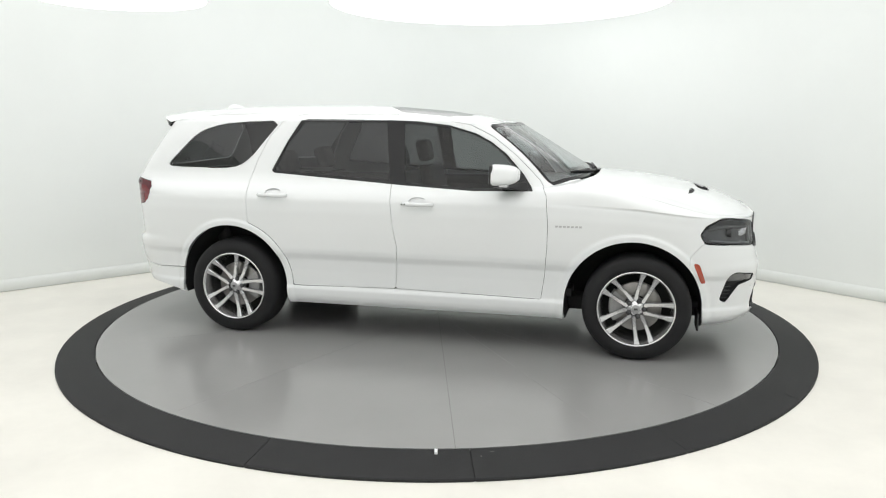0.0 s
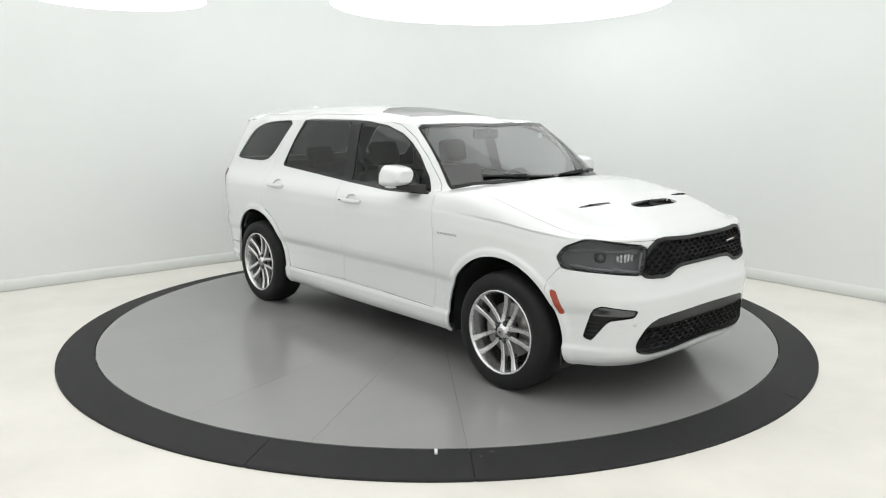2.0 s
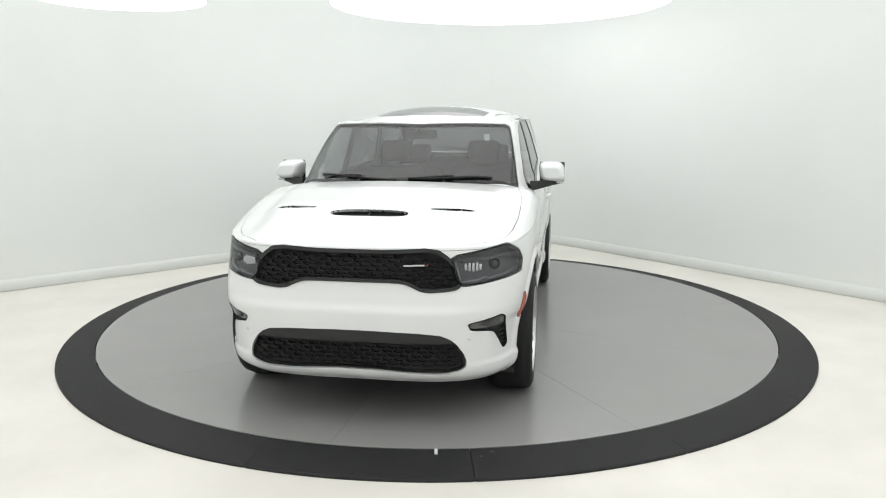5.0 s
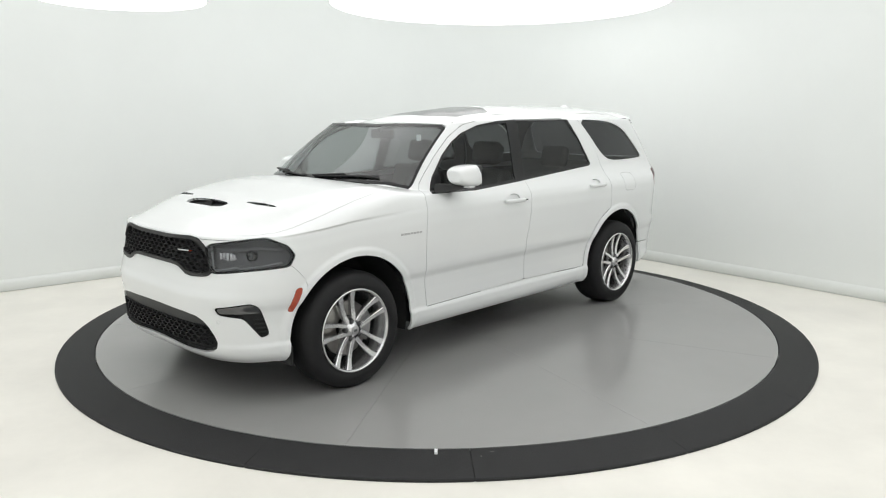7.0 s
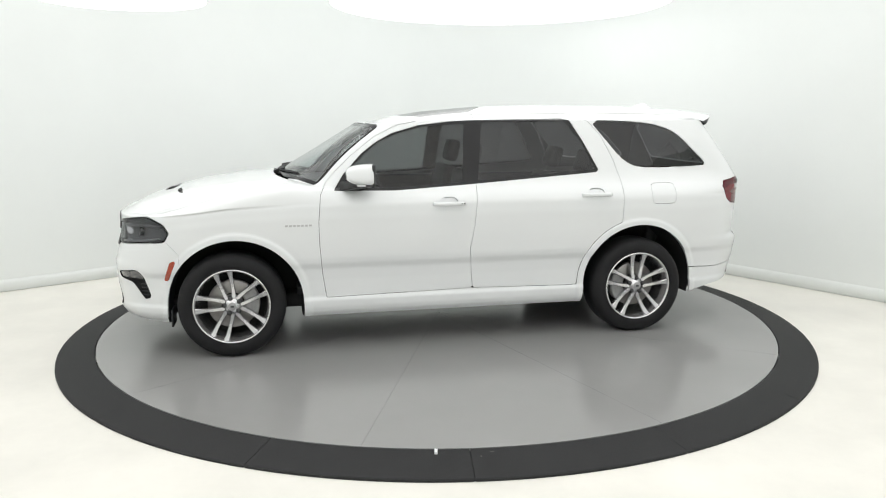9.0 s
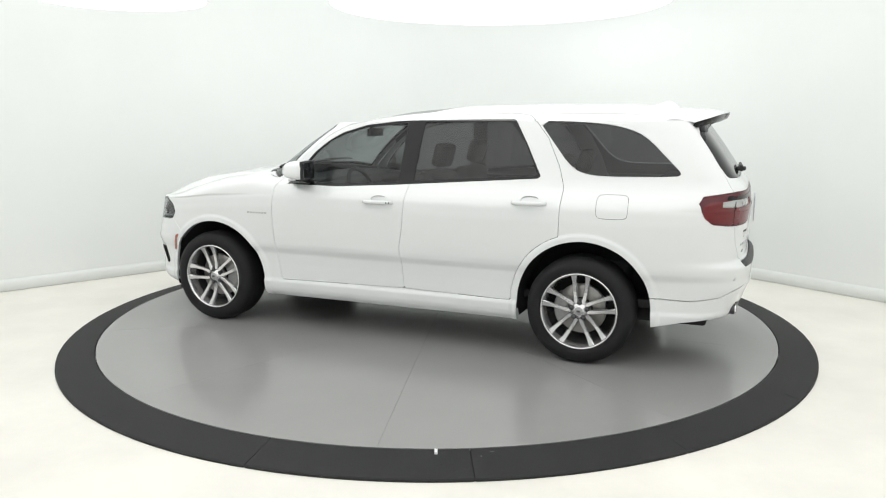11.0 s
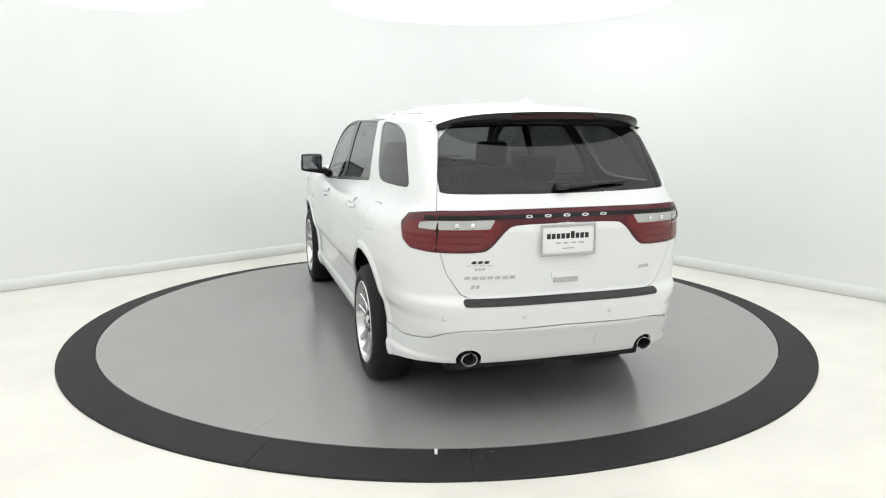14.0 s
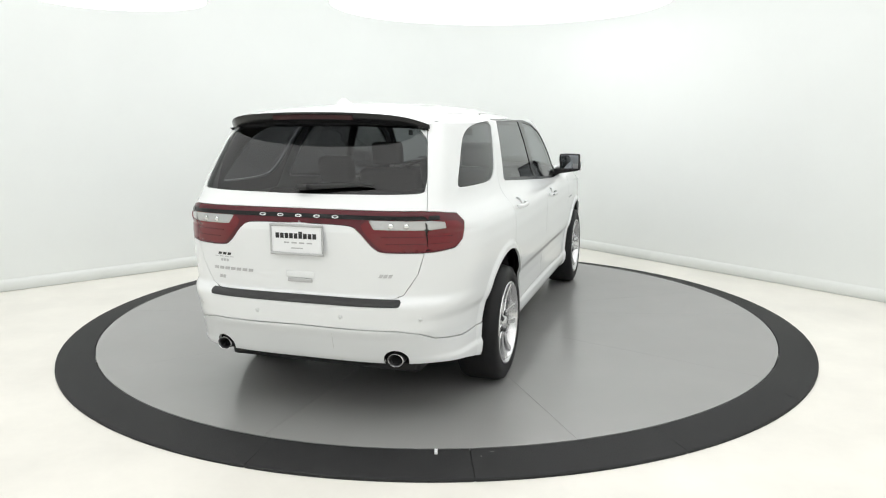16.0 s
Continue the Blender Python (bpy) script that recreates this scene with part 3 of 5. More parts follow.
    glass_front = [(-0.86, 1.15), (-0.865, 1.29), (-0.95, 1.385), (-1.06, 1.468), (-1.18, 1.522), (-1.37, 1.572), (-1.70, 1.600), (-1.665, 1.175), (-1.2, 1.148)]
    glass_rear = [(-1.835, 1.606), (-2.49, 1.612), (-2.61, 1.46), (-2.71, 1.255), (-2.69, 1.245), (-1.785, 1.188)]
    trims = piece
    gl = []
    for g in (glass_front, glass_rear):
        dd = outline_distance(xz(trims), g)
        a, trims = trims.split(dd, 0.0)
        gl.append(a)
    quarter = [(-2.69, 1.618), (-3.0, 1.608), (-3.20, 1.59), (-3.36, 1.545), (-3.45, 1.485), (-3.56, 1.375), (-3.655, 1.283), (-3.63, 1.262), (-3.15, 1.254), (-3.01, 1.274), (-2.915, 1.34), (-2.81, 1.47)]
    d = np.where((body.V[:, 1] > 0.5), outline_distance(xz(body), rounded(quarter, 1)), 9)
    qglass, body = body.split(d, 0.002)

    # lamps, grilles
    lamp = skin.arc([(0.72, 0.50, 0.930), (0.50, 0.78, 0.955), (0.435, 0.845, 0.922), (0.395, 0.875, 0.865), (0.43, 0.865, 0.808), (0.60, 0.72, 0.779), (0.70, 0.55, 0.760), (0.70, 0.53, 0.80)], 3)
    lamp = chamfered(lamp)
    d = np.where(body.V[:, 0] > 0.1, outline_distance(nose(body), lamp), 9)
    headlamp, body = body.split(d, 0.002)
    gr = skin.arc([(0.80, 0.0, 0.964), (0.80, 0.2, 0.963), (0.74, 0.43, 0.952), (0.71, 0.495, 0.922), (0.70, 0.545, 0.86), (0.70, 0.57, 0.79), (0.70, 0.545, 0.756), (0.70, 0.50, 0.737), (0.75, 0.37, 0.732), (0.77, 0.29, 0.776), (0.80, 0.25, 0.791), (0.83, 0.0, 0.796)], 3)
    pts = mirrored(gr)
    grille_pts = pts
    d = np.where(body.V[:, 0] > 0.1, outline_distance(nose(body), pts), 9)
    grille, body = body.split(d, 0.001)
    lg = skin.arc([(0.84, 0.0, 0.535), (0.78, 0.44, 0.53), (0.74, 0.52, 0.495), (0.72, 0.585, 0.39), (0.72, 0.575, 0.335), (0.76, 0.46, 0.318), (0.83, 0.0, 0.322)], 3)
    pts = mirrored(lg)
    low_pts = pts
    d = np.where(body.V[:, 0] > 0.1, outline_distance(nose(body), pts), 9)
    low_grille, body = body.split(d, 0.001)
    fg = skin.arc([(0.62, 0.810, 0.580), (0.65, 0.775, 0.605), (0.73, 0.585, 0.592), (0.73, 0.605, 0.540), (0.66, 0.735, 0.522), (0.60, 0.800, 0.396), (0.56, 0.852, 0.410)], 3)
    fg = chamfered(fg)
    fog_pts = fg
    d = np.where(body.V[:, 0] > 0.1, outline_distance(nose(body), fg), 9)
    fog, body = body.split(d, 0.001)

    # tail lamp band
    tl = skin.arc([(-4.08, 0.0, 1.190), (-4.05, 0.55, 1.183), (-3.99, 0.70, 1.178), (-3.745, 0.86, 1.172), (-3.835, 0.855, 0.975), (-3.99, 0.73, 0.952), (-4.05, 0.50, 0.945), (-4.06, 0.44, 0.965), (-4.06, 0.33, 1.075), (-4.07, 0.28, 1.092), (-4.08, 0.0, 1.096)], 4)
    pts = mirrored(tl)
    tail_pts = pts
    d = np.where(body.V[:, 0] < -3.5, outline_distance(tail(body), pts), 9)
    tail_band, body = body.split(d, 0.0015)

    # sunroof
    d = np.where((body.V[:, 5] >= n1 + n2 + n3), outline_distance(np.c_[body.V[:, 0], body.V[:, 1]], rounded([(-1.30, -0.43), (-1.94, -0.43), (-1.94, 0.43), (-1.30, 0.43)], 1)), 9)
    sun, body = body.split(d, 0.002)
    put("sunroof_glass", sun, M_TINT_DARK, "dark glass sunroof panel", both=True, push=0.003)

    # doors
    door_top = [(-0.68, 1.20), (-0.745, 1.265), (-0.86, 1.375), (-1.03, 1.505), (-1.20, 1.587), (-1.53, 1.644), (-1.80, 1.662)]
    front_door = [(-0.655, 0.372), (-0.63, 0.55), (-0.615, 0.75), (-0.612, 0.92), (-0.63, 1.11)] + door_top + [(-1.765, 1.18), (-1.735, 0.86), (-1.705, 0.70), (-1.73, 0.39)]
    rear_door = [(-1.73, 0.39), (-1.705, 0.70), (-1.735, 0.86), (-1.765, 1.18), (-1.80, 1.662), (-2.50, 1.668), (-2.60, 1.655), (-2.68, 1.605), (-2.77, 1.50), (-2.86, 1.315), (-2.905, 1.17), (-2.90, 1.05), (-2.885, 0.60), (-2.70, 0.38), (-2.45, 0.376)]
    side_ok = lambda s: (s.V[:, 1] > 0.5) & (s.V[:, 5] < n1 + n2 + n3 + 10)
    d = np.where(side_ok(body), outline_distance(xz(body), front_door), 9)
    fdoor, body = body.split(d)
    cup_f, fdoor = fdoor.split(outline_distance(xz(fdoor), ELLIPSE(-1.545, 1.047, 0.062, 0.030)), 0.0)
    fdoors = put("front_door", fdoor, M_PAINT, "white front door")
    # the rear door stops short of the arch's lip
    d = outline_distance(xz(body), rear_door)
    d = np.where(side_ok(body), np.maximum(d, 0.050 - arch_distance(body.V[:, 0], body.V[:, 2])), 9)
    rdoor, body = body.split(d)
    cup_r, rdoor = rdoor.split(outline_distance(xz(rdoor), ELLIPSE(-2.685, 1.085, 0.062, 0.030)), 0.0)
    rdoors = put("rear_door", rdoor, M_PAINT, "white rear door")

    put("handle_cup", cup_f, M_PAINT, "hollow behind the door handle", parent=fdoors, push=0.012, flange=-0.012)
    put("handle_cup", cup_r, M_PAINT, "hollow behind the door handle", parent=rdoors, push=0.012, flange=-0.012)
    # amber side markers in the front lips
    d = np.where(body.V[:, 1] > 0.6, outline_distance(xz(body), chamfered([(0.398, 0.675), (0.360, 0.675), (0.416, 0.538), (0.448, 0.538)], 0.08)), 9)
    marker, body = body.split(d, 0.0005)
    put("side_marker", marker, M_AMBER, "red-orange side marker lens", push=-0.003)
    # bonnet
    hood_pts = [(-0.60, 0.70), (-0.42, 0.775), (-0.2, 0.815), (0.0, 0.828), (0.2, 0.825), (0.36, 0.805), (0.45, 0.78), (0.56, 0.72), (0.78, 0.50), (1.2, 0.45), (1.2, -0.3), (-0.45, -0.3), (-0.45, 0.5)]
    d = np.where((body.V[:, 5] >= n1 - 1) & (body.V[:, 5] < n1 + n2 + 4) & (body.V[:, 0] > -0.7), outline_distance(body.V[:, :2], hood_pts), 9)
    d = np.maximum(d, n1 - 0.5 - body.V[:, 5])
    hood, body = body.split(d)
    # scoop and slots open through the bonnet
    dh = outline_distance(hood.V[:, :2], ELLIPSE(0.455, 0.0, 0.047, 0.228, 3.2))
    scoop, hood = hood.split(dh, 0.0)
    slot = [(0.318, 0.60), (0.326, 0.55), (0.340, 0.45), (0.356, 0.335), (0.376, 0.34), (0.373, 0.46), (0.350, 0.56)]
    dh = outline_distance(hood.V[:, :2], slot)
    slots, hood = hood.split(dh, 0.0)
    hoods = put("bonnet", hood, M_PAINT, "white bonnet with a dark scoop and two slots", both=True)
    put("scoop_well", scoop, M_BLACK, "black mesh in the bonnet scoop", both=True, push=0.03, parent=hoods[0], flange=-0.03)
    put("bonnet_slot", slots, M_DARKPLASTIC, push=0.012, parent=[hoods[0], hoods[0]], flange=-0.012)

    # fuel flap on the left flank only
    d = np.where(body.V[:, 1] > 0.5, outline_distance(xz(body), rounded(chamfered([(-3.138, 1.140), (-3.342, 1.140), (-3.342, 0.985), (-3.138, 0.985)], 0.12), 1)), 9)
    flap, body_l = body.split(d, 0.0015)
    put("fuel_flap", flap, M_PAINT, "white rounded fuel flap", sides=(1,))

    # tailgate
    tg = skin.arc([(-3.72, 0.63, 1.64), (-3.955, 0.70, 1.26), (-4.0, 0.71, 1.1), (-4.0, 0.70, 0.96), (-4.02, 0.665, 0.84), (-4.05, 0.585, 0.73), (-4.06, 0.53, 0.706), (-4.08, 0.0, 0.706)], 4)
    gate_pts = [(-0.3, 1.7)] + [(tg[0][0], 1.7)] + tg[:-1] + [(-0.3, 0.706)]

    def gate_distance(s):
        return np.where((s.V[:, 0] < -3.6) & (s.V[:, 5] < n1 + n2 + n3 + 2), outline_distance(tail(s), gate_pts), 9)
    gate, body_l = body_l.split(gate_distance(body_l))
    gates = put("tailgate", gate, M_PAINT, "white tailgate", both=True)

    # black step pad on the bumper's top
    def pad_distance(sh):
        a = np.abs(sh.V[:, 4]) - 0.575
        return np.where((sh.V[:, 0] < -3.6) & (sh.V[:, 5] < n1), np.maximum(np.maximum(a, sh.V[:, 2] - 0.703), 0.668 - sh.V[:, 2]), 9)
    pad, body_l = body_l.split(pad_distance(body_l), 0.0)
    put("step_pad", pad, M_BLACK, "black ribbed step pad on the rear bumper", both=True, push=-0.004, flange=0.006)

    # front bumper, rear valance
    fb = [(0.30, 0.1), (1.2, 0.1), (1.2, 0.962), (0.62, 0.962), (0.41, 0.80), (0.34, 0.72)]
    def bumper_distance(s):
        return np.where(s.V[:, 5] < n1, outline_distance(xz(s), fb), 9)
    bumper, body_l = body_l.split(bumper_distance(body_l), 0.0012)
    rv = skin.arc([(-4.1, 0.0, 0.545), (-4.06, 0.55, 0.535), (-4.0, 0.66, 0.515), (-3.95, 0.74, 0.475), (-3.75, 0.85, 0.462), (-3.5, 0.9, 0.47)], 4)
    val_pts = [(-0.3, rv[0][1])] + rv[1:] + [(rv[-1][0] + 0.1, 0.47), (rv[-1][0] + 0.1, 0.1), (-0.3, 0.1)]
    def valance_distance(s):
        return np.where((s.V[:, 0] < -3.3) & (s.V[:, 5] < n1), outline_distance(tail(s), val_pts), 9)
    valance, body_l = body_l.split(valance_distance(body_l), 0.003)
    # exhaust openings in the valance
    dv = outline_distance(np.c_[valance.V[:, 1], valance.V[:, 2]], ELLIPSE(0.525, 0.362, 0.066, 0.060, 2))
    dv = np.where(valance.V[:, 0] < -3.7, dv, 9)
    exh_hole, valance = valance.split(dv, 0.0)
    body_r = body
    _, body_r = body_r.split(gate_distance(body_r))
    _, body_r = body_r.split(pad_distance(body_r), 0.0)
    _, body_r = body_r.split(bumper_distance(body_r), 0.0012)
    _, body_r = body_r.split(valance_distance(body_r), 0.003)
    front_bumper = put("front_bumper", bumper, M_PAINT, "white front bumper", both=True, flange=0.02)[0]
    rear_valance = put("rear_valance", valance, M_PAINT, "white lower rear bumper with two exhaust cutouts", both=True, push=-0.004, flange=0.02)[0]
    put("body", body_l, M_PAINT, "white painted body side", sides=(1,))
    put("body", body_r, M_PAINT, "white painted body side", sides=(-1,))

    # linings seen through the glass
    lin = Sheet(V, faces)
    lin = lin.keep(np.where((lin.V[:, 0] > -3.72) & (lin.V[:, 0] < -0.25) & (lin.V[:, 1] > 0.5), 1.0, -1.0), 1)
    low_lin = lin.keep(np.where((lin.V[:, 5] > 18) & (lin.V[:, 5] < n1 + n2 - 2), 1.0, -1.0), 1)
    low_lin = low_lin.keep(np.where(low_lin.V[:, 1] > 0.45, arch_distance(low_lin.V[:, 0], low_lin.V[:, 2]) - 0.02, 9), 1)
    put("side_lining", low_lin, M_SEAT, "black inner side lining", push=0.05, flange=0)
    up = body.keep(np.where(body.V[:, 5] > n1 + n2 + 1, 1.0, -1.0), 1)
    up = up.keep(np.where((up.V[:, 0] > -3.72) & (up.V[:, 0] < -0.9), 1.0, -1.0), 1)
    put("headliner", up, M_HEADLINER, "pale grey headliner", both=True, push=0.03, flange=0)

    # side glass and trims
    put("window_surround", trims, M_GLOSSBLACK, "gloss black window surround", parent=fdoors, push=0.002, flange=0.01)
    put("window", gl[0], M_TINT_FRONT, "lightly tinted side window", parent=fdoors, push=0.006, flange=0)
    put("window", gl[1], M_TINT, "dark tinted side window", parent=rdoors, push=0.006, flange=0)
    put("quarter_window", qglass, M_TINT, "dark tinted quarter window", push=0.003, flange=0)
    put("rear_window", rear_glass, M_TINT, "dark tinted rear window", parent=gates[0], both=True, push=0.003, flange=0)

    details(car, base, skin, put, dict(headlamp=headlamp, grille=grille, grille_pts=grille_pts, low_grille=low_grille, low_pts=low_pts, fog=fog, fog_pts=fog_pts, tail_band=tail_band,
                                       tail_pts=tail_pts, lamp=lamp, bumper=front_bumper, valance=rear_valance, gate=gates[0], fdoors=fdoors, rdoors=rdoors, hood=hoods[0], exh=exh_hole, counts=counts, dv=(rear_glass,)))

    # wheels
    for x, s, turn in ((0.0, 1, 13), (0.0, -1, -21), (-3.044, 1, -2), (-3.044, -1, -18)):
        w = wheel(turn, -s if x > -1 else s)
        w.parent = car
        w.matrix_basis = base @ pose(x, s * 0.925, 0.347, 0, 0, 0 if s > 0 else 180)
    return car


M_AMBER = mat("amber_lens", (0.36, 0.05, 0.02), 0.18, coat=0.6)
M_TINT_DARK = mat("black_roof_glass", (0.03, 0.032, 0.034), 0.16, spec=0.5)
M_TINT_FRONT = glass("light_tinted_glass", (0.33, 0.35, 0.35))


def surf(skin, where, a, b, out=0.0, e=0.012):
    """A pose on the skin: z along the outward normal, x along the first coordinate, raised by out."""
    p = skin.at(where, a, b)
    u = skin.at(where, a + e, b) - skin.at(where, a - e, b)
    v = skin.at(where, a, b + e) - skin.at(where, a, b - e)
    n = u.cross(v).normalized()
    side = {"nose": Vector((1, 0, 0)), "tail": Vector((-1, 0, 0)), "flank": Vector((0, 1, 0)), "top": Vector((0, 0, 1))}[where]
    if n.dot(side) < 0:
        n = -n
    u = (u - n * u.dot(n)).normalized()
    m = Matrix((u, n.cross(u), n)).transposed().to_4x4()
    m.translation = p + n * out
    return m


def flip(m):
    """The same pose on the other flank."""
    return Matrix.Diagonal((1, -1, 1, 1)) @ m


def plate_on(skin, where, pts, depth, out=0.0):
    """A thin raised shape that follows the skin: an outline in its coordinates, depth thick."""
    bm = bmesh.new()
    n = len(pts)
    lo, hi = [], []
    for a, b in pts:
        m = surf(skin, where, a, b)
        nn = m.to_3x3() @ Vector((0, 0, 1))
        p = m.translation
        lo.append(bm.verts.new(p + nn * (out - 0.004)))
        hi.append(bm.verts.new(p + nn * (out + depth)))
    bm.faces.new(hi)
    for i in range(n):
        bm.faces.new((lo[i], lo[(i + 1) % n], hi[(i + 1) % n], hi[i]))
    return bm


def bars(skin, where, a0, a1, b, height, count, depth=0.003, slant=0.004):
    """A row of small raised bars in place of lettering."""
    bm = bmesh.new()
    step = (a1 - a0) / count
    for i in range(count):
        u0, u1 = a0 + step * (i + 0.12), a0 + step * (i + 0.82)
        join_into(bm, plate_on(skin, where, [(u0, b), (u1, b), (u1 + slant, b + height), (u0 + slant, b + height)], depth))
    return bm


def honeycomb(skin, outline, w, hgt, z0, z1, depth):
    """Flattened hexagonal mesh bars over an outline of the nose."""
    verts, faces = [], []
    rows = int((z1 - z0) / (hgt * 0.75)) + 1
    cols = int(1.3 / w) + 2
    cents = []
    for r in range(rows):
        for c in range(-cols // 2, cols // 2 + 1):
            cents.append(((c + 0.5 * (r % 2)) * w, z0 + r * hgt * 0.75))
    C = np.array(cents)
    ok = outline_distance(np.c_[C[:, 0], C[:, 1]], outline) < -0.012
    for (cy, cz), good in zip(cents, ok):
        if not good:
            continue
        base = skin.at("nose", cy, cz)
        dx = (skin.at("nose", cy + 0.02, cz).x - skin.at("nose", cy - 0.02, cz).x) / 0.04
        start = len(verts)
        for k, (sc, back) in enumerate(((1.0, 0.010), (0.82, 0.009), (0.70, 0.024))):
            for i in range(6):
                a = radians(60 * i + 30)
                y, z = cy + math.cos(a) * w * 0.577 * sc, cz + math.sin(a) * hgt * 0.5 * sc
                verts.append((base.x + dx * (y - cy) - back, y, z))
        for k in range(2):
            for i in range(6):
                p, q = start + k * 6 + i, start + k * 6 + (i + 1) % 6
                faces.append((p, q, q + 6, p + 6))
    return mesh_of("honeycomb", verts, faces, False)


def seat(car, base, x, y, z, w, tilt=14, head=True, name="front_seat"):
    s = new(name)
    s.parent = car
    s.matrix_basis = base @ pose(x, y, z)
    part("cushion", box(-0.26, 0.26, -w / 2, w / 2, 0.0, 0.17, 0.05), M_SEAT, s)
    bm = box(-0.07, 0.07, -w / 2, w / 2, 0.0, 0.64, 0.05)
    part("backrest", bm, M_SEAT, s, "", pose(-0.24, 0, 0.12, 0, -tilt, 0))
    if head:
        for dy in ((0,) if w < 0.7 else (-w / 4, w / 4)):
            part("headrest", box(-0.05, 0.05, -0.13, 0.13, 0.0, 0.19, 0.045), M_SEAT, s, "", pose(-0.24 - math.sin(radians(tilt)) * 0.68, dy, 0.12 + 0.655, 0, -tilt, 0))
    return s


def mirror(car, base, s):
    m = new("wing_mirror")
    m.parent = car
    m.matrix_basis = base
    bm = bmesh.new()
    rings = []
    # the housing narrows and rounds towards its front
    for u in np.linspace(0, 1, 9):
        x = -0.985 + 0.178 * u
        k = (1 - u ** 2.6) ** 0.5 if u < 1 else 0.0
        k = max(k, 0.18)
        ring = []
        for i in range(28):
            a = math.tau * i / 28
            c, q = math.cos(a), math.sin(a)
            p = 4.0
            rr = (abs(c) ** p + abs(q) ** p) ** (-1 / p)
            yy = 0.985 + 0.092 * rr * c * (0.55 + 0.45 * k) - 0.012 * q
            zz = 1.253 + 0.072 * rr * q * (0.35 + 0.65 * k)
            ring.append(bm.verts.new((x, s * yy, zz)))
        rings.append(ring)
    for a, b in zip(rings, rings[1:]):
        for i in range(28):
            f = bm.faces.new((a[i], a[(i + 1) % 28], b[(i + 1) % 28], b[i]))
            f.smooth = True
    f = bm.faces.new(rings[-1])
    part("housing", bm, M_PAINT, m, "white mirror housing")
    part("mirror_frame", box(-1.0, -0.975, min(s * 0.896, s * 1.074), max(s * 0.896, s * 1.074), 1.183, 1.322, 0.011), M_BLACK, m, "black mirror frame")
    # the glass's dark colour stands for the car reflected in it
    part("mirror_glass", box(-1.003, -0.999, min(s * 0.91, s * 1.06), max(s * 0.91, s * 1.06), 1.195, 1.31, 0.0015), M_MIRROR, m, "mirror glass coloured dark for the car's reflection in it")
    bm = bmesh.new()
    lo = [(-0.76, 0.845, 1.128), (-0.93, 0.845, 1.138), (-0.99, 1.06, 1.176), (-0.90, 1.06, 1.176), (-0.80, 0.90, 1.145)]
    hi = [(-0.77, 0.835, 1.20), (-0.93, 0.835, 1.19), (-0.985, 1.06, 1.190), (-0.88, 1.05, 1.192), (-0.81, 0.90, 1.195)]
    L = [bm.verts.new((x, s * y, z)) for x, y, z in lo]
    H = [bm.verts.new((x, s * y, z)) for x, y, z in hi]
    bm.faces.new(L[::-1]), bm.faces.new(H)
    for i in range(5):
        bm.faces.new((L[i], L[(i + 1) % 5], H[(i + 1) % 5], H[i]))
    bmesh.ops.bevel(bm, geom=bm.edges[:], offset=0.006, segments=2, affect="EDGES")
    part("arm", bm, M_BLACK, m, "black mirror arm")
    part("turn_signal", box(-0.93, -0.872, min(s * 0.985, s * 1.072), max(s * 0.985, s * 1.072), 1.176, 1.190, 0.005), M_LAMPGREY, m, "pale turn signal strip")


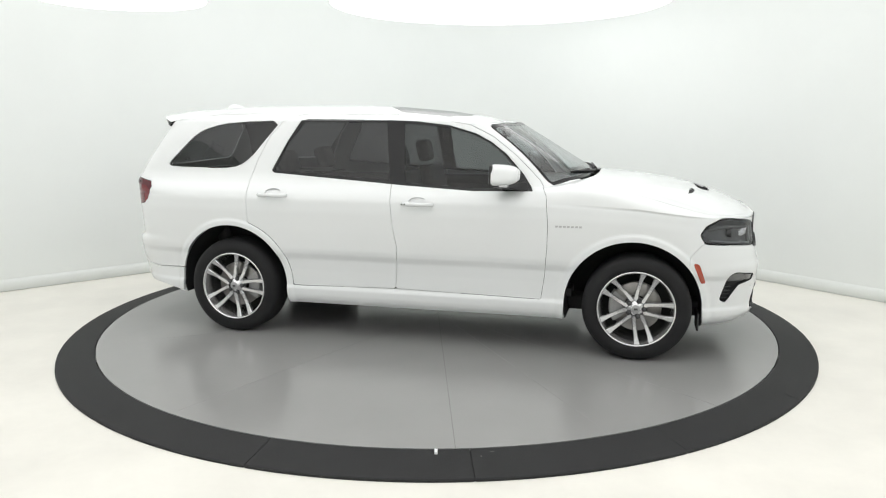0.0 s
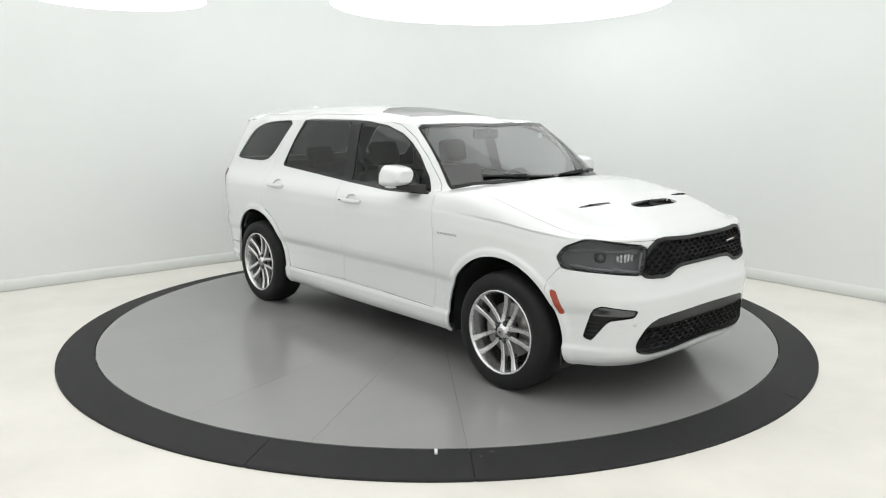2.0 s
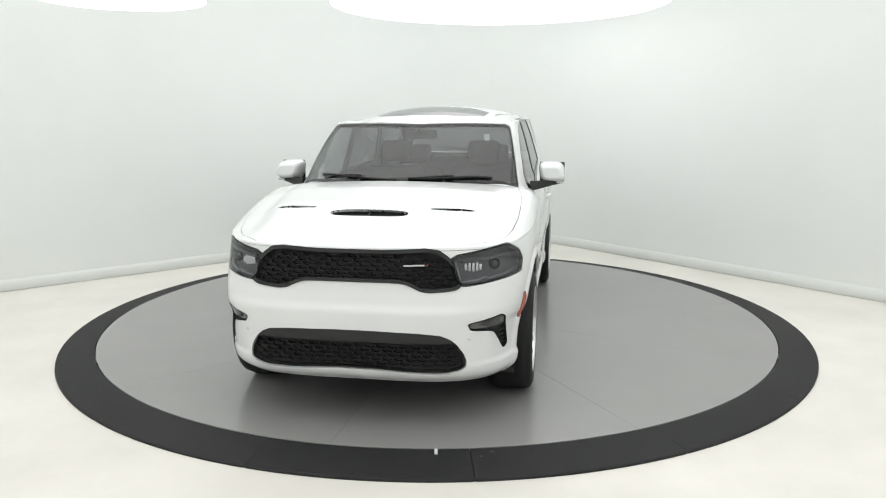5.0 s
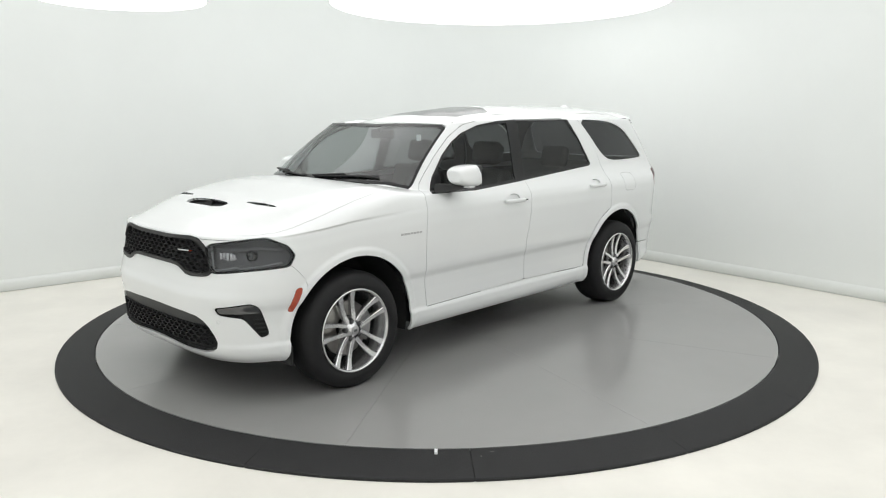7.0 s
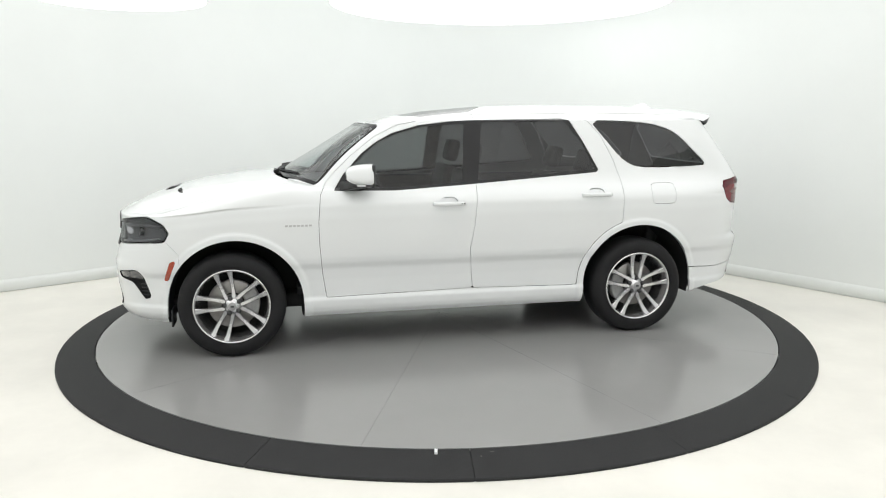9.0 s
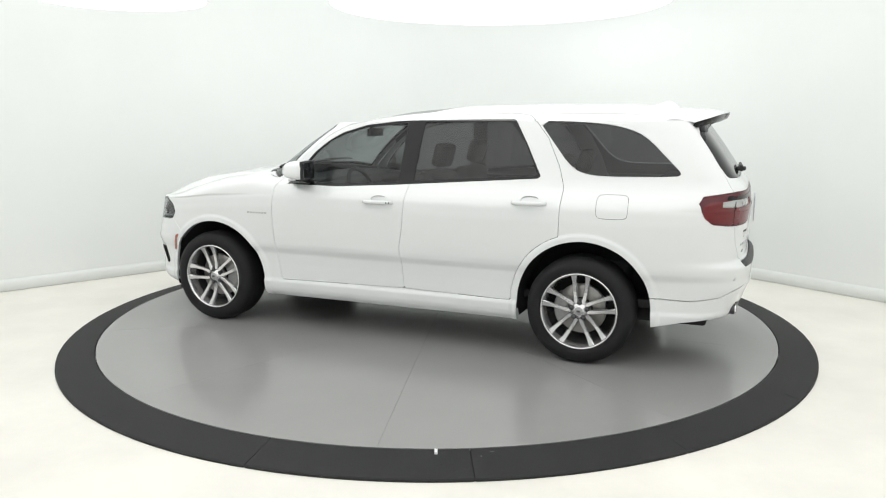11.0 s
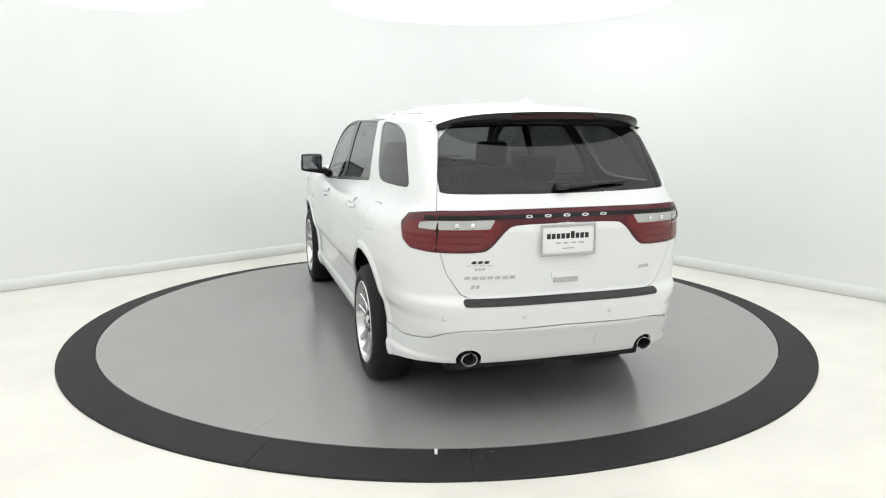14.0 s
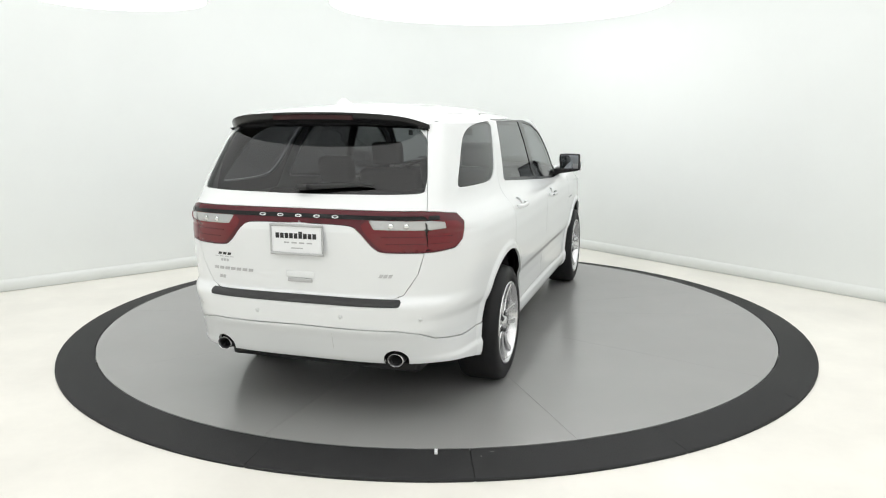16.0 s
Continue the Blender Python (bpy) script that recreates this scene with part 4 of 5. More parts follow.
def details(car, base, skin, put, p):
    n1, n2, n3, n4 = p["counts"]

    def add(name, bm, material, parent=None, label=""):
        if isinstance(bm, bpy.types.Mesh):
            return attach(name, bm, material, parent or car, label, base if parent in (None, car) else None)
        return part(name, bm, material, parent or car, label, base if parent in (None, car) else None)

    # headlamps
    hl = p["headlamp"]
    dist = outline_distance(hl.V[:, [3, 2]], p["lamp"])
    rim, inner = hl.keep(dist + 0.012, 1), hl.keep(dist + 0.012, -1)
    bez = put("headlamp", inner, M_BEZEL, "smoked headlamp with dark internals", push=0.045, flange=-0.045)
    put("lamp_rim", rim, M_GLOSSBLACK, parent=bez, push=0.001, flange=0.02)
    put("lens", hl, M_LENS, "clear headlamp lens", parent=bez, push=0.0, flange=0, glassy=True)
    for s, lamp in zip((1, -1), bez):
        for y, z, r in ((0.752, 0.876, 0.030),):
            m = surf(skin, "nose", y, z, -0.034)
            m = Matrix.Translation(m.translation) @ Vector((1, 0.25, 0)).to_track_quat("Z", "Y").to_matrix().to_4x4()
            m = m if s > 0 else flip(m)
            part("projector_ring", lathe([(r * 0.72, 0.004), (r * 0.8, 0.010), (r, 0.008), (r * 1.04, 0.0), (r * 1.04, -0.02)], 32, "z"), M_GLOSSBLACK, lamp, "", m)
            part("projector", lathe([(0.0, 0.014), (r * 0.4, 0.012), (r * 0.72, 0.003)], 32, "z"), M_SMOKE, lamp, "", m)
        # a cluster of narrow bright reflector cells beside the projector
        for y, z0, z1 in ((0.680, 0.848, 0.882), (0.662, 0.842, 0.890), (0.642, 0.842, 0.892), (0.622, 0.846, 0.892), (0.602, 0.850, 0.890)):
            q = surf(skin, "nose", y, (z0 + z1) / 2, -0.030).translation
            bm = box(q.x - 0.012, q.x + 0.004, q.y - 0.0075, q.y + 0.0075, z0, z1, 0.004)
            if s < 0:
                bmesh.ops.scale(bm, verts=bm.verts, vec=(1, -1, 1))
            part("reflector_cell", bm, M_REFLECTOR, lamp, "bright faceted reflector cell")
        # dark shroud over the cells
        q = [surf(skin, "nose", y, z, -0.026).translation for y, z in ((0.845, 0.905), (0.78, 0.918), (0.70, 0.910), (0.62, 0.908), (0.575, 0.905))]
        part("lamp_shroud", tube([Vector((v.x, s * v.y, v.z)) for v in q], 0.012, 8), M_BEZEL, lamp)
        strip = bmesh.new()
        for pts in ([(0.850, 0.830), (0.80, 0.816), (0.72, 0.806), (0.70, 0.815), (0.67, 0.802), (0.575, 0.792)], [(0.572, 0.800), (0.560, 0.85), (0.545, 0.90)]):
            q = [surf(skin, "nose", y, z, -0.022).translation for y, z in pts]
            q = [Vector((v.x, s * v.y, v.z)) for v in q]
            join_into(strip, tube(q, 0.007, 8))
        part("light_guide", strip, M_GUIDE, lamp, "pale grey light guide strip")

    # grille
    g = p["grille"]
    dist = outline_distance(g.V[:, [3, 2]], p["grille_pts"])
    fr, inn = g.keep(dist + 0.020, 1), g.keep(dist + 0.020, -1)
    grille = put("grille", inn, M_DARKPLASTIC, "black honeycomb grille in a gloss black frame", both=True, push=0.026, flange=-0.026)[0]
    put("grille_frame", fr, M_BLACK, parent=grille, both=True, push=-0.006, flange=0.03)
    gy = [(0.0, 0.954), (0.42, 0.942), (0.485, 0.915), (0.535, 0.86), (0.555, 0.79), (0.50, 0.745), (0.37, 0.740), (0.285, 0.786), (0.0, 0.803)]
    full = gy + [(-y, z) for y, z in gy[::-1]]
    attach("honeycomb", honeycomb(skin, full, 0.062, 0.031, 0.745, 0.95, 0.02), M_MESH, grille, "black honeycomb mesh")
    add("grille_badge", plate_on(skin, "nose", [(0.275, 0.880), (0.385, 0.884), (0.385, 0.892), (0.275, 0.888)], 0.006, -0.006), M_CHROME, grille, "small chrome bar badge")
    add("badge_stripe", plate_on(skin, "nose", [(0.390, 0.884), (0.402, 0.885), (0.408, 0.893), (0.396, 0.892)], 0.006, -0.006), M_AMBER, grille, "small red stripes")

    # lower grille
    g = p["low_grille"]
    dist = np.maximum(outline_distance(g.V[:, [3, 2]], p["low_pts"]) + 0.012, g.V[:, 2] - 0.468)
    fr, inn = g.keep(dist, 1), g.keep(dist, -1)
    lower = put("lower_grille", inn, M_DARKPLASTIC, "black lower honeycomb grille", both=True, push=0.028, flange=-0.028)[0]
    put("lower_grille_panel", fr, M_BLACK, parent=lower, both=True, push=0.012, flange=0.03)
    gy = [(0.0, 0.468), (0.54, 0.468), (0.57, 0.40), (0.565, 0.345), (0.46, 0.330), (0.0, 0.334)]
    attach("honeycomb", honeycomb(skin, gy + [(-y, z) for y, z in gy[::-1]], 0.062, 0.031, 0.337, 0.468, 0.02), M_MESH, lower, "black honeycomb mesh")

    # fog lamps
    f = p["fog"]
    fogs = put("fog_lamp_recess", f, M_DARKPLASTIC, "black fog lamp recess", push=0.024, flange=-0.024)
    top = f.keep(np.maximum(outline_distance(f.V[:, [3, 2]], p["fog_pts"]) + 0.008, 0.545 - f.V[:, 2]), -1)
    put("fog_lamp", top, M_SMOKE, "smoked fog lamp lens", parent=fogs, push=0.006, flange=0.01)
    for s, rec in zip((1, -1), fogs):
        for z in (0.43, 0.455, 0.48, 0.505):
            q = [surf(skin, "nose", y + (z - 0.43) * 0.02, z, -0.014).translation for y in (0.765, 0.79, 0.815)]
            part("louvre", tube([Vector((v.x, s * v.y, v.z)) for v in q], 0.004, 6), M_BLACK, rec)

    # parking sensors
    for where, a, b, owner in (("nose", 0.62, 0.497, "bumper"), ("nose", -0.62, 0.497, "bumper"), ("tail", 0.25, 0.605, None), ("tail", -0.25, 0.605, None), ("tail", 0.665, 0.597, None), ("tail", -0.665, 0.597, None)):
        m = surf(skin, where, a, b, 0.0)
        part("parking_sensor", lathe([(0.0, 0.001), (0.0098, 0.001), (0.0105, -0.004)], 20, "z"), M_PAINT, car, "", base @ m)
        part("sensor_ring", lathe([(0.0108, -0.003), (0.0112, 0.0012), (0.0126, 0.0012), (0.013, -0.003)], 20, "z"), M_METALGREY, car, "", base @ m)

    # flank badges, handles, roof seams, wheel wells
    for s, fd, rd in ((1, p["fdoors"][0], p["rdoors"][0]), (-1, p["fdoors"][1], p["rdoors"][1])):
        bm = bars(skin, "flank", -0.565, -0.375, 0.896, 0.013, 7, 0.003, -0.002 * s)
        if s < 0:
            bmesh.ops.scale(bm, verts=bm.verts, vec=(1, -1, 1))
        add("fender_badge", bm, M_BADGE, None, "grey bar badge on the front wing")
        for x, z, door in ((-1.545, 1.030, fd), (-2.685, 1.068, rd)):
            bm = bmesh.new()
            rings = []
            for u in np.linspace(-1, 1, 15):
                hx = x + u * 0.122
                yy = skin.at("flank", hx, z).y + 0.004 + 0.030 * (1 - abs(u) ** 5)
                w = 0.0155 * (1 - 0.25 * abs(u) ** 4)
                rings.append([bm.verts.new((hx, s * (yy + 0.011 * math.cos(math.tau * k / 12)), z + w * math.sin(math.tau * k / 12) + 0.004 * u * 0)) for k in range(12)])
            for a, b in zip(rings, rings[1:]):
                for k in range(12):
                    fc = bm.faces.new((a[k], a[(k + 1) % 12], b[(k + 1) % 12], b[k]))
                    fc.smooth = True
            bm.faces.new(rings[0]), bm.faces.new(rings[-1])
            part("door_handle", bm, M_PAINT, door, "white pull handle")
        # two small dots on the front handles
        for dx in (-0.085, -0.105):
            m = Matrix.Translation((-1.545 + dx, s * (skin.at("flank", -1.63, 1.03).y + 0.0395), 1.031)) @ Matrix.Rotation(radians(-90 * s), 4, "X")
            part("lock_dot", lathe([(0.0, 0.002), (0.0045, 0.002), (0.005, -0.006)], 12, "z"), M_BLACK, fd, "", m)
        q = [skin.at("top", x, 0.575 - 0.02 * max(0, (-x - 2.6))) + Vector((0, 0, 0.0005)) for x in np.linspace(-1.12, -3.40, 22)]
        add("roof_seam", tube([Vector((v.x, s * v.y, v.z)) for v in q], 0.002, 6), M_METALGREY)
        for cx, cz, r in ARCHES:
            bm = lathe([(r + 0.010, 0.835), (r + 0.002, 0.80), (r - 0.004, 0.55), (r - 0.004, 0.50), (0.0, 0.50)], 28, "y", True, (-14, 194))
            bmesh.ops.translate(bm, verts=bm.verts, vec=(cx, 0, cz))
            bmesh.ops.scale(bm, verts=bm.verts, vec=(1, s, 1))
            add("wheel_well", bm, M_DARKPLASTIC, None, "black wheel well liner")
        add("mud_flap", box(0.405, 0.42, min(s * 0.66, s * 0.83), max(s * 0.66, s * 0.83), 0.20, 0.32, 0.005), M_BLACK)
        mirror(car, base, s)
        # exhaust
        bm = bmesh.new()
        rings = []
        for x, k in ((-3.75, 0.90), (-3.99, 0.92), (-4.026, 0.96), (-4.029, 0.90), (-4.01, 0.86), (-3.81, 0.86)):
            rings.append([bm.verts.new((x, s * 0.527 + 0.046 * k * math.cos(a), 0.366 + 0.037 * k * math.sin(a))) for a in np.linspace(0, math.tau, 32, endpoint=False)])
        for a, b in zip(rings, rings[1:]):
            for i in range(32):
                fc = bm.faces.new((a[i], a[(i + 1) % 32], b[(i + 1) % 32], b[i]))
                fc.smooth = True
        ex = add("exhaust_tip", bm, M_ALLOY_DARK, None, "oval exhaust tip with a bright rim")
        bm = bmesh.new()
        rr = [[bm.verts.new((x, s * 0.527 + 0.046 * k * math.cos(a), 0.366 + 0.037 * k * math.sin(a))) for a in np.linspace(0, math.tau, 32, endpoint=False)] for x, k in ((-4.022, 0.965), (-4.030, 0.962), (-4.031, 0.925), (-4.024, 0.91))]
        for a, b in zip(rr, rr[1:]):
            for i in range(32):
                bm.faces.new((a[i], a[(i + 1) % 32], b[(i + 1) % 32], b[i])).smooth = True
        part("tip_rim", bm, M_CHROME, ex, "chrome rim")
        bm = bmesh.new()
        bm.faces.new([bm.verts.new((-3.93, s * 0.527 + 0.041 * math.cos(a), 0.366 + 0.032 * math.sin(a))) for a in np.linspace(0, math.tau, 24, endpoint=False)])
        part("exhaust_bore", bm, M_DARK, ex)

    # bonnet nozzles, screen wipers
    for y in (0.29, -0.29):
        add("washer_nozzle", lathe([(0.0, 0.010), (0.006, 0.009), (0.009, 0.004), (0.010, -0.004)], 12, "z"), M_BLACK).matrix_basis = base @ Matrix.Translation(skin.at("top", -0.355, y))
    for y0, y1 in ((0.60, 0.05), (-0.03, -0.58)):
        pts = []
        for u in np.linspace(0, 1, 12):
            y = y0 + (y1 - y0) * u
            x = -0.350 - 0.39 * y * y - 0.010 * u
            pts.append(skin.at("top", x, y) + Vector((0.004, 0, 0.004)))
        w = add("windscreen_wiper", tube(pts, 0.009, 8), M_BLACK, None, "black windscreen wiper")
        part("wiper_arm", tube([pts[-1] + Vector((0.012, 0, 0.004)), pts[5] + Vector((0.006, 0, 0.014))], 0.007, 6), M_BLACK, w)

    # roof fin
    bm = bmesh.new()
    rings = []
    for u in np.linspace(0, 1, 8):
        h = 0.040 * math.sin(math.pi * u ** 1.5) + 0.003
        x = -3.36 - 0.19 * u
        zb = skin.at("top", x, 0).z - 0.004
        rings.append([bm.verts.new((x, yy, zb + zz * h)) for yy, zz in ((-0.03, 0), (-0.018, 0.55), (-0.006, 0.97), (0.006, 0.97), (0.018, 0.55), (0.03, 0))])
    for a, b in zip(rings, rings[1:]):
        for i in range(5):
            fc = bm.faces.new((a[i], a[i + 1], b[i + 1], b[i]))
            fc.smooth = True
    bm.faces.new(rings[-1])
    add("antenna_fin", bm, M_PAINT, None, "white shark-fin antenna")

    # roof spoiler: white above, black beneath
    top, low = bmesh.new(), bmesh.new()
    A, Bq = [], []
    for y in np.linspace(-0.615, 0.615, 41):
        k = abs(y) / 0.615
        xt = -3.900 + 0.065 * k ** 2 + 0.13 * k ** 8
        zt = 1.674 - 0.026 * k ** 2 - 0.042 * k ** 8
        zl = 1.598 - 0.018 * k ** 3
        root = Vector((-3.50, y, skin.at("top", -3.50, y).z - 0.004))
        rim = Vector((xt, y, zt))
        A.append([top.verts.new(root.lerp(rim, u) + Vector((0, 0, 0.012 * math.sin(u * math.pi)))) for u in (0, 0.25, 0.5, 0.75, 0.93, 1)])
        lip = Vector((xt + 0.006, y, zt - 0.012))
        under = Vector((-3.755 + 0.05 * k ** 3, y, zl))
        Bq.append([low.verts.new(v) for v in (rim, lip, Vector((xt + 0.020, y, zt - 0.045)), Vector((min(xt + 0.07, -3.785 + 0.05 * k ** 3), y, zl + 0.006)), under + Vector((0.03, 0, -0.004)))])
    for rows, bm in ((A, top), (Bq, low)):
        for a, b in zip(rows, rows[1:]):
            for i in range(len(a) - 1):
                fc = bm.faces.new((a[i], a[i + 1], b[i + 1], b[i]))
                fc.smooth = True
    sp = add("spoiler", top, M_PAINT, None, "white roof spoiler with a black underside")
    part("spoiler_underside", low, M_GLOSSBLACK, sp, "gloss black underside")
    bm = bmesh.new()
    row = []
    for y in np.linspace(-0.24, 0.24, 13):
        k = abs(y) / 0.615
        xt, zt = -3.900 + 0.065 * k ** 2, 1.674 - 0.030 * k ** 2
        row.append([bm.verts.new((xt + dx, y, zt + dz)) for dx, dz in ((0.004, -0.014), (0.016, -0.038))])
    for a, b in zip(row, row[1:]):
        bm.faces.new((a[0], a[1], b[1], b[0]))
    part("third_brake_light", bm, M_BRAKE, sp, "dark red high brake light")

    # tail lamps
    t = p["tail_band"]
    uv = t.V[:, [4, 2]]
    arc = lambda pts: skin.arc(pts, 4)
    lampz = rounded(arc([(-3.99, 0.705, 1.125), (-3.79, 0.86, 1.12), (-3.83, 0.86, 1.0), (-3.90, 0.82, 0.97), (-4.0, 0.72, 0.965), (-4.05, 0.50, 0.957), (-4.06, 0.455, 0.975), (-4.06, 0.355, 1.085), (-4.05, 0.40, 1.125)]), 1)
    seam = arc([(-4.0, 0.695, 1.05)])[0][0]
    white = arc([(-3.92, 0.795, 1.118), (-3.98, 0.712, 1.118), (-4.05, 0.395, 1.118), (-4.05, 0.435, 1.072), (-3.98, 0.72, 1.068), (-3.92, 0.79, 1.075)])
    d_lamp = outline_distance(uv, lampz)
    d_white = outline_distance(uv, white)
    d_seam = 0.006 - np.abs(uv[:, 0] - seam)
    band = put("tail_lamp_band", t.keep(np.minimum(d_lamp, d_white), 1), M_REDDARK, "dark red tail lamp band across the tailgate", both=True, push=0.0, flange=0.012)[0]
    lens = t.keep(np.maximum(np.maximum(d_lamp, -d_white), d_seam), -1)
    put("tail_lamp", lens, M_RED, "red tail lamp lens", parent=[band, band], push=-0.001, flange=0.008)
    put("lamp_seam", t.keep(np.maximum(np.minimum(d_lamp, d_white), -d_seam), -1), M_GLOSSBLACK, parent=[band, band], push=0.004, flange=0)
    put("reversing_lamp", t.keep(np.maximum(d_white, d_seam), -1), M_LAMPWHITE, "clear reversing lamp", parent=[band, band], push=0.004, flange=0.004)
    dark = t.keep(np.maximum(np.maximum(np.abs(t.V[:, 2] - 1.133) - 0.011, d_seam), uv[:, 0] - arc([(-3.95, 0.77, 1.13)])[0][0]), -1)
    put("band_strip", dark, M_GLOSSBLACK, "black strip in the lamp band", parent=band, both=True, push=-0.003, flange=0.004)
    for y in (0.215, 0.108, 0.0, -0.108, -0.215):
        bm = bmesh.new()
        ring = []
        for i in range(20):
            a = math.tau * i / 20
            row = []
            for k in (1.0, 0.6):
                v = skin.at("tail", y + 0.020 * k * math.cos(a), 1.133 + 0.0085 * (k if k == 1 else 0.4) * math.sin(a))
                row.append(bm.verts.new(v + Vector((-0.006, 0, 0))))
            ring.append(row)
        for i in range(20):
            a, b = ring[i], ring[(i + 1) % 20]
            bm.faces.new((a[0], a[1], b[1], b[0]))
        part("band_emblem", bm, M_CHROME, band, "plain chrome oval")
    for s in (1, -1):
        for z in (0.998, 1.035):
            q = [skin.at("tail", y, z) for y in np.linspace(0.50 - (z - 0.985) * 0.6, 0.80, 9)]
            part("lamp_rib", tube([Vector((v.x - 0.001, s * v.y, v.z)) for v in q], 0.002, 6), M_REDDARK, band)
        for y in (0.60, 0.52):
            m = surf(skin, "tail", y, 1.092, -0.001)
            part("bulb", lathe([(0.0, 0.004), (0.008, 0.003), (0.013, -0.001)], 16, "z"), M_CHROME, band, "", m if s > 0 else flip(m))

    # number plate in a chrome frame, with bars in place of lettering
    gate = p["gate"]
    xp = -4.098
    plate = add("number_plate", box(xp, xp + 0.004, -0.152, 0.152, 0.930, 1.082, 0.0015), M_PLATE, gate, "white number plate with dark bars, in a chrome frame")
    add("plate_frame", box(xp - 0.006, xp + 0.002, -0.158, 0.158, 0.922, 0.936, 0.003), M_BADGE, gate)
    add("plate_frame", box(xp - 0.006, xp + 0.002, -0.158, 0.158, 1.076, 1.090, 0.003), M_BADGE, gate)
    for s in (1, -1):
        add("plate_frame", box(xp - 0.006, xp + 0.002, min(s * 0.148, s * 0.158), max(s * 0.148, s * 0.158), 0.936, 1.076, 0.003), M_BADGE, gate)
    for y0, y1, z0, z1 in [(0.125 - 0.0275 * i, 0.125 - 0.0275 * i - 0.021, 1.012, 1.040 + (0.010 if i in (5,) else 0)) for i in range(9)]:
        add("plate_bar", box(xp - 0.0015, xp + 0.001, y1, y0, z0, z1), M_BLACK, gate)
    for i in range(4):
        add("plate_bar", box(xp - 0.0015, xp + 0.001, 0.045 - 0.045 * i, 0.075 - 0.045 * i, 0.985, 0.993), M_BADGE, gate)
    add("plate_bar", box(xp - 0.0015, xp + 0.001, -0.035, 0.035, 0.957, 0.963), M_BADGE, gate)

    # tailgate handle, badges, wiper
    add("tailgate_handle", box(-4.0765, -4.05, -0.085, 0.085, 0.795, 0.832, 0.006), M_PAINT, gate, "white tailgate handle")
    # solid grey bar, its colour stands for shade in the slot
    add("slot_shade", box(-4.0785, -4.05, -0.072, 0.072, 0.772, 0.7935, 0.003), M_BADGE, gate, "grey bar standing for the shade in the slot under the handle")
    add("gate_badge", bars(skin, "tail", 0.565, 0.285, 0.808, 0.016, 7, 0.003, -0.003), M_BADGE, gate, "grey bar badge")
    add("dealer_badge", bars(skin, "tail", 0.530, 0.430, 0.892, 0.014, 3, 0.0015, -0.006), M_BLACK, gate, "small dark dealer mark")
    add("dealer_badge", bars(skin, "tail", 0.555, 0.410, 0.880, 0.004, 4, 0.0015, 0), M_BADGE, gate, "small dark dealer mark")
    add("dealer_badge", bars(skin, "tail", 0.510, 0.450, 0.855, 0.014, 3, 0.0015, 0), M_BADGE, gate, "small dark dealer mark")
    add("drive_badge", bars(skin, "tail", 0.530, 0.480, 0.758, 0.018, 2, 0.003, -0.006), M_BADGE, gate, "small grey emblem")
    add("trim_badge", bars(skin, "tail", -0.445, -0.520, 0.818, 0.018, 3, 0.003, -0.010), M_BADGE, gate, "small chrome emblem")
    pts = [skin.at("tail", y, z) + Vector((-0.022, 0, 0)) for y, z in ((0.035, 1.277), (-0.08, 1.283), (-0.2, 1.290), (-0.32, 1.295), (-0.40, 1.297))]
    wp = add("rear_wiper", tube(pts, (0.019, 0.018, 0.015, 0.010, 0.005), 10), M_BLACK, gate, "black rear wiper")
    add("wiper_hub", box(-4.03, -3.965, -0.03, 0.035, 1.262, 1.292, 0.012), M_BLACK, gate)
    put("exhaust_well", p["exh"], M_DARKPLASTIC, push=0.10, flange=-0.10)

    # valance insert
    q = [skin.at("tail", y, z) + Vector((-0.002, 0, 0)) for y, z in ((-0.175, 0.345), (-0.185, 0.42), (-0.19, 0.515), (0.0, 0.518), (0.19, 0.515))]
    add("valance_seam", tube(q, 0.0022, 6), M_METALGREY, p["valance"])

    # underside and cabin
    add("underbody", box(-3.85, 0.62, -0.60, 0.60, 0.24, 0.36, 0.03), M_DARKPLASTIC, None, "black underbody")
    add("sill_pan", box(-2.45, -0.60, -0.80, 0.80, 0.245, 0.34, 0.02), M_DARKPLASTIC, None, "black floor pan")
    add("cabin_floor", box(-3.50, -0.45, -0.70, 0.70, 0.36, 0.42, 0.01), M_SEAT, None, "dark cabin floor")
    for y in (0.38, -0.38):
        seat(car, base, -1.42, y, 0.485, 0.52)
        seat(car, base, -2.32, y, 0.42, 0.52, 18, name="middle_seat")
    seat(car, base, -3.08, 0.0, 0.48, 1.05, 18, head=False, name="rear_seat")
    dash = add("dashboard", box(-1.02, -0.62, -0.76, 0.76, 0.78, 1.135, 0.09, 4), M_SEAT, None, "black dashboard")
    add("dash_top", box(-0.92, -0.42, -0.70, 0.70, 1.02, 1.155, 0.05, 3), M_SEAT, None, "black dashboard top")
    add("screen_stack", box(-1.05, -1.0, -0.13, 0.13, 0.90, 1.10, 0.01), M_GLOSSBLACK, dash)
    wheel_m = base @ pose(-1.13, 0.38, 1.06, 0, -64, 0)
    sw = part("steering_wheel", lathe([(0.185 + 0.015 * math.cos(a), 0.015 * math.sin(a)) for a in np.linspace(0, math.tau, 11)], 40, "z"), M_SEAT, car, "black steering wheel", wheel_m)
    part("steering_boss", box(-0.07, 0.07, -0.075, 0.075, -0.04, 0.01, 0.02), M_SEAT, sw)
    for a in (0, 90, 180):
        part("wheel_spoke", box(0.05, 0.185, -0.018, 0.018, -0.022, -0.002, 0.005), M_SEAT, sw, "", pose(0, 0, 0, 0, 0, a + 90))
    add("rear_view_mirror", box(-1.075, -1.035, -0.12, 0.12, 1.48, 1.55, 0.015), M_BLACK, None, "black rear-view mirror")
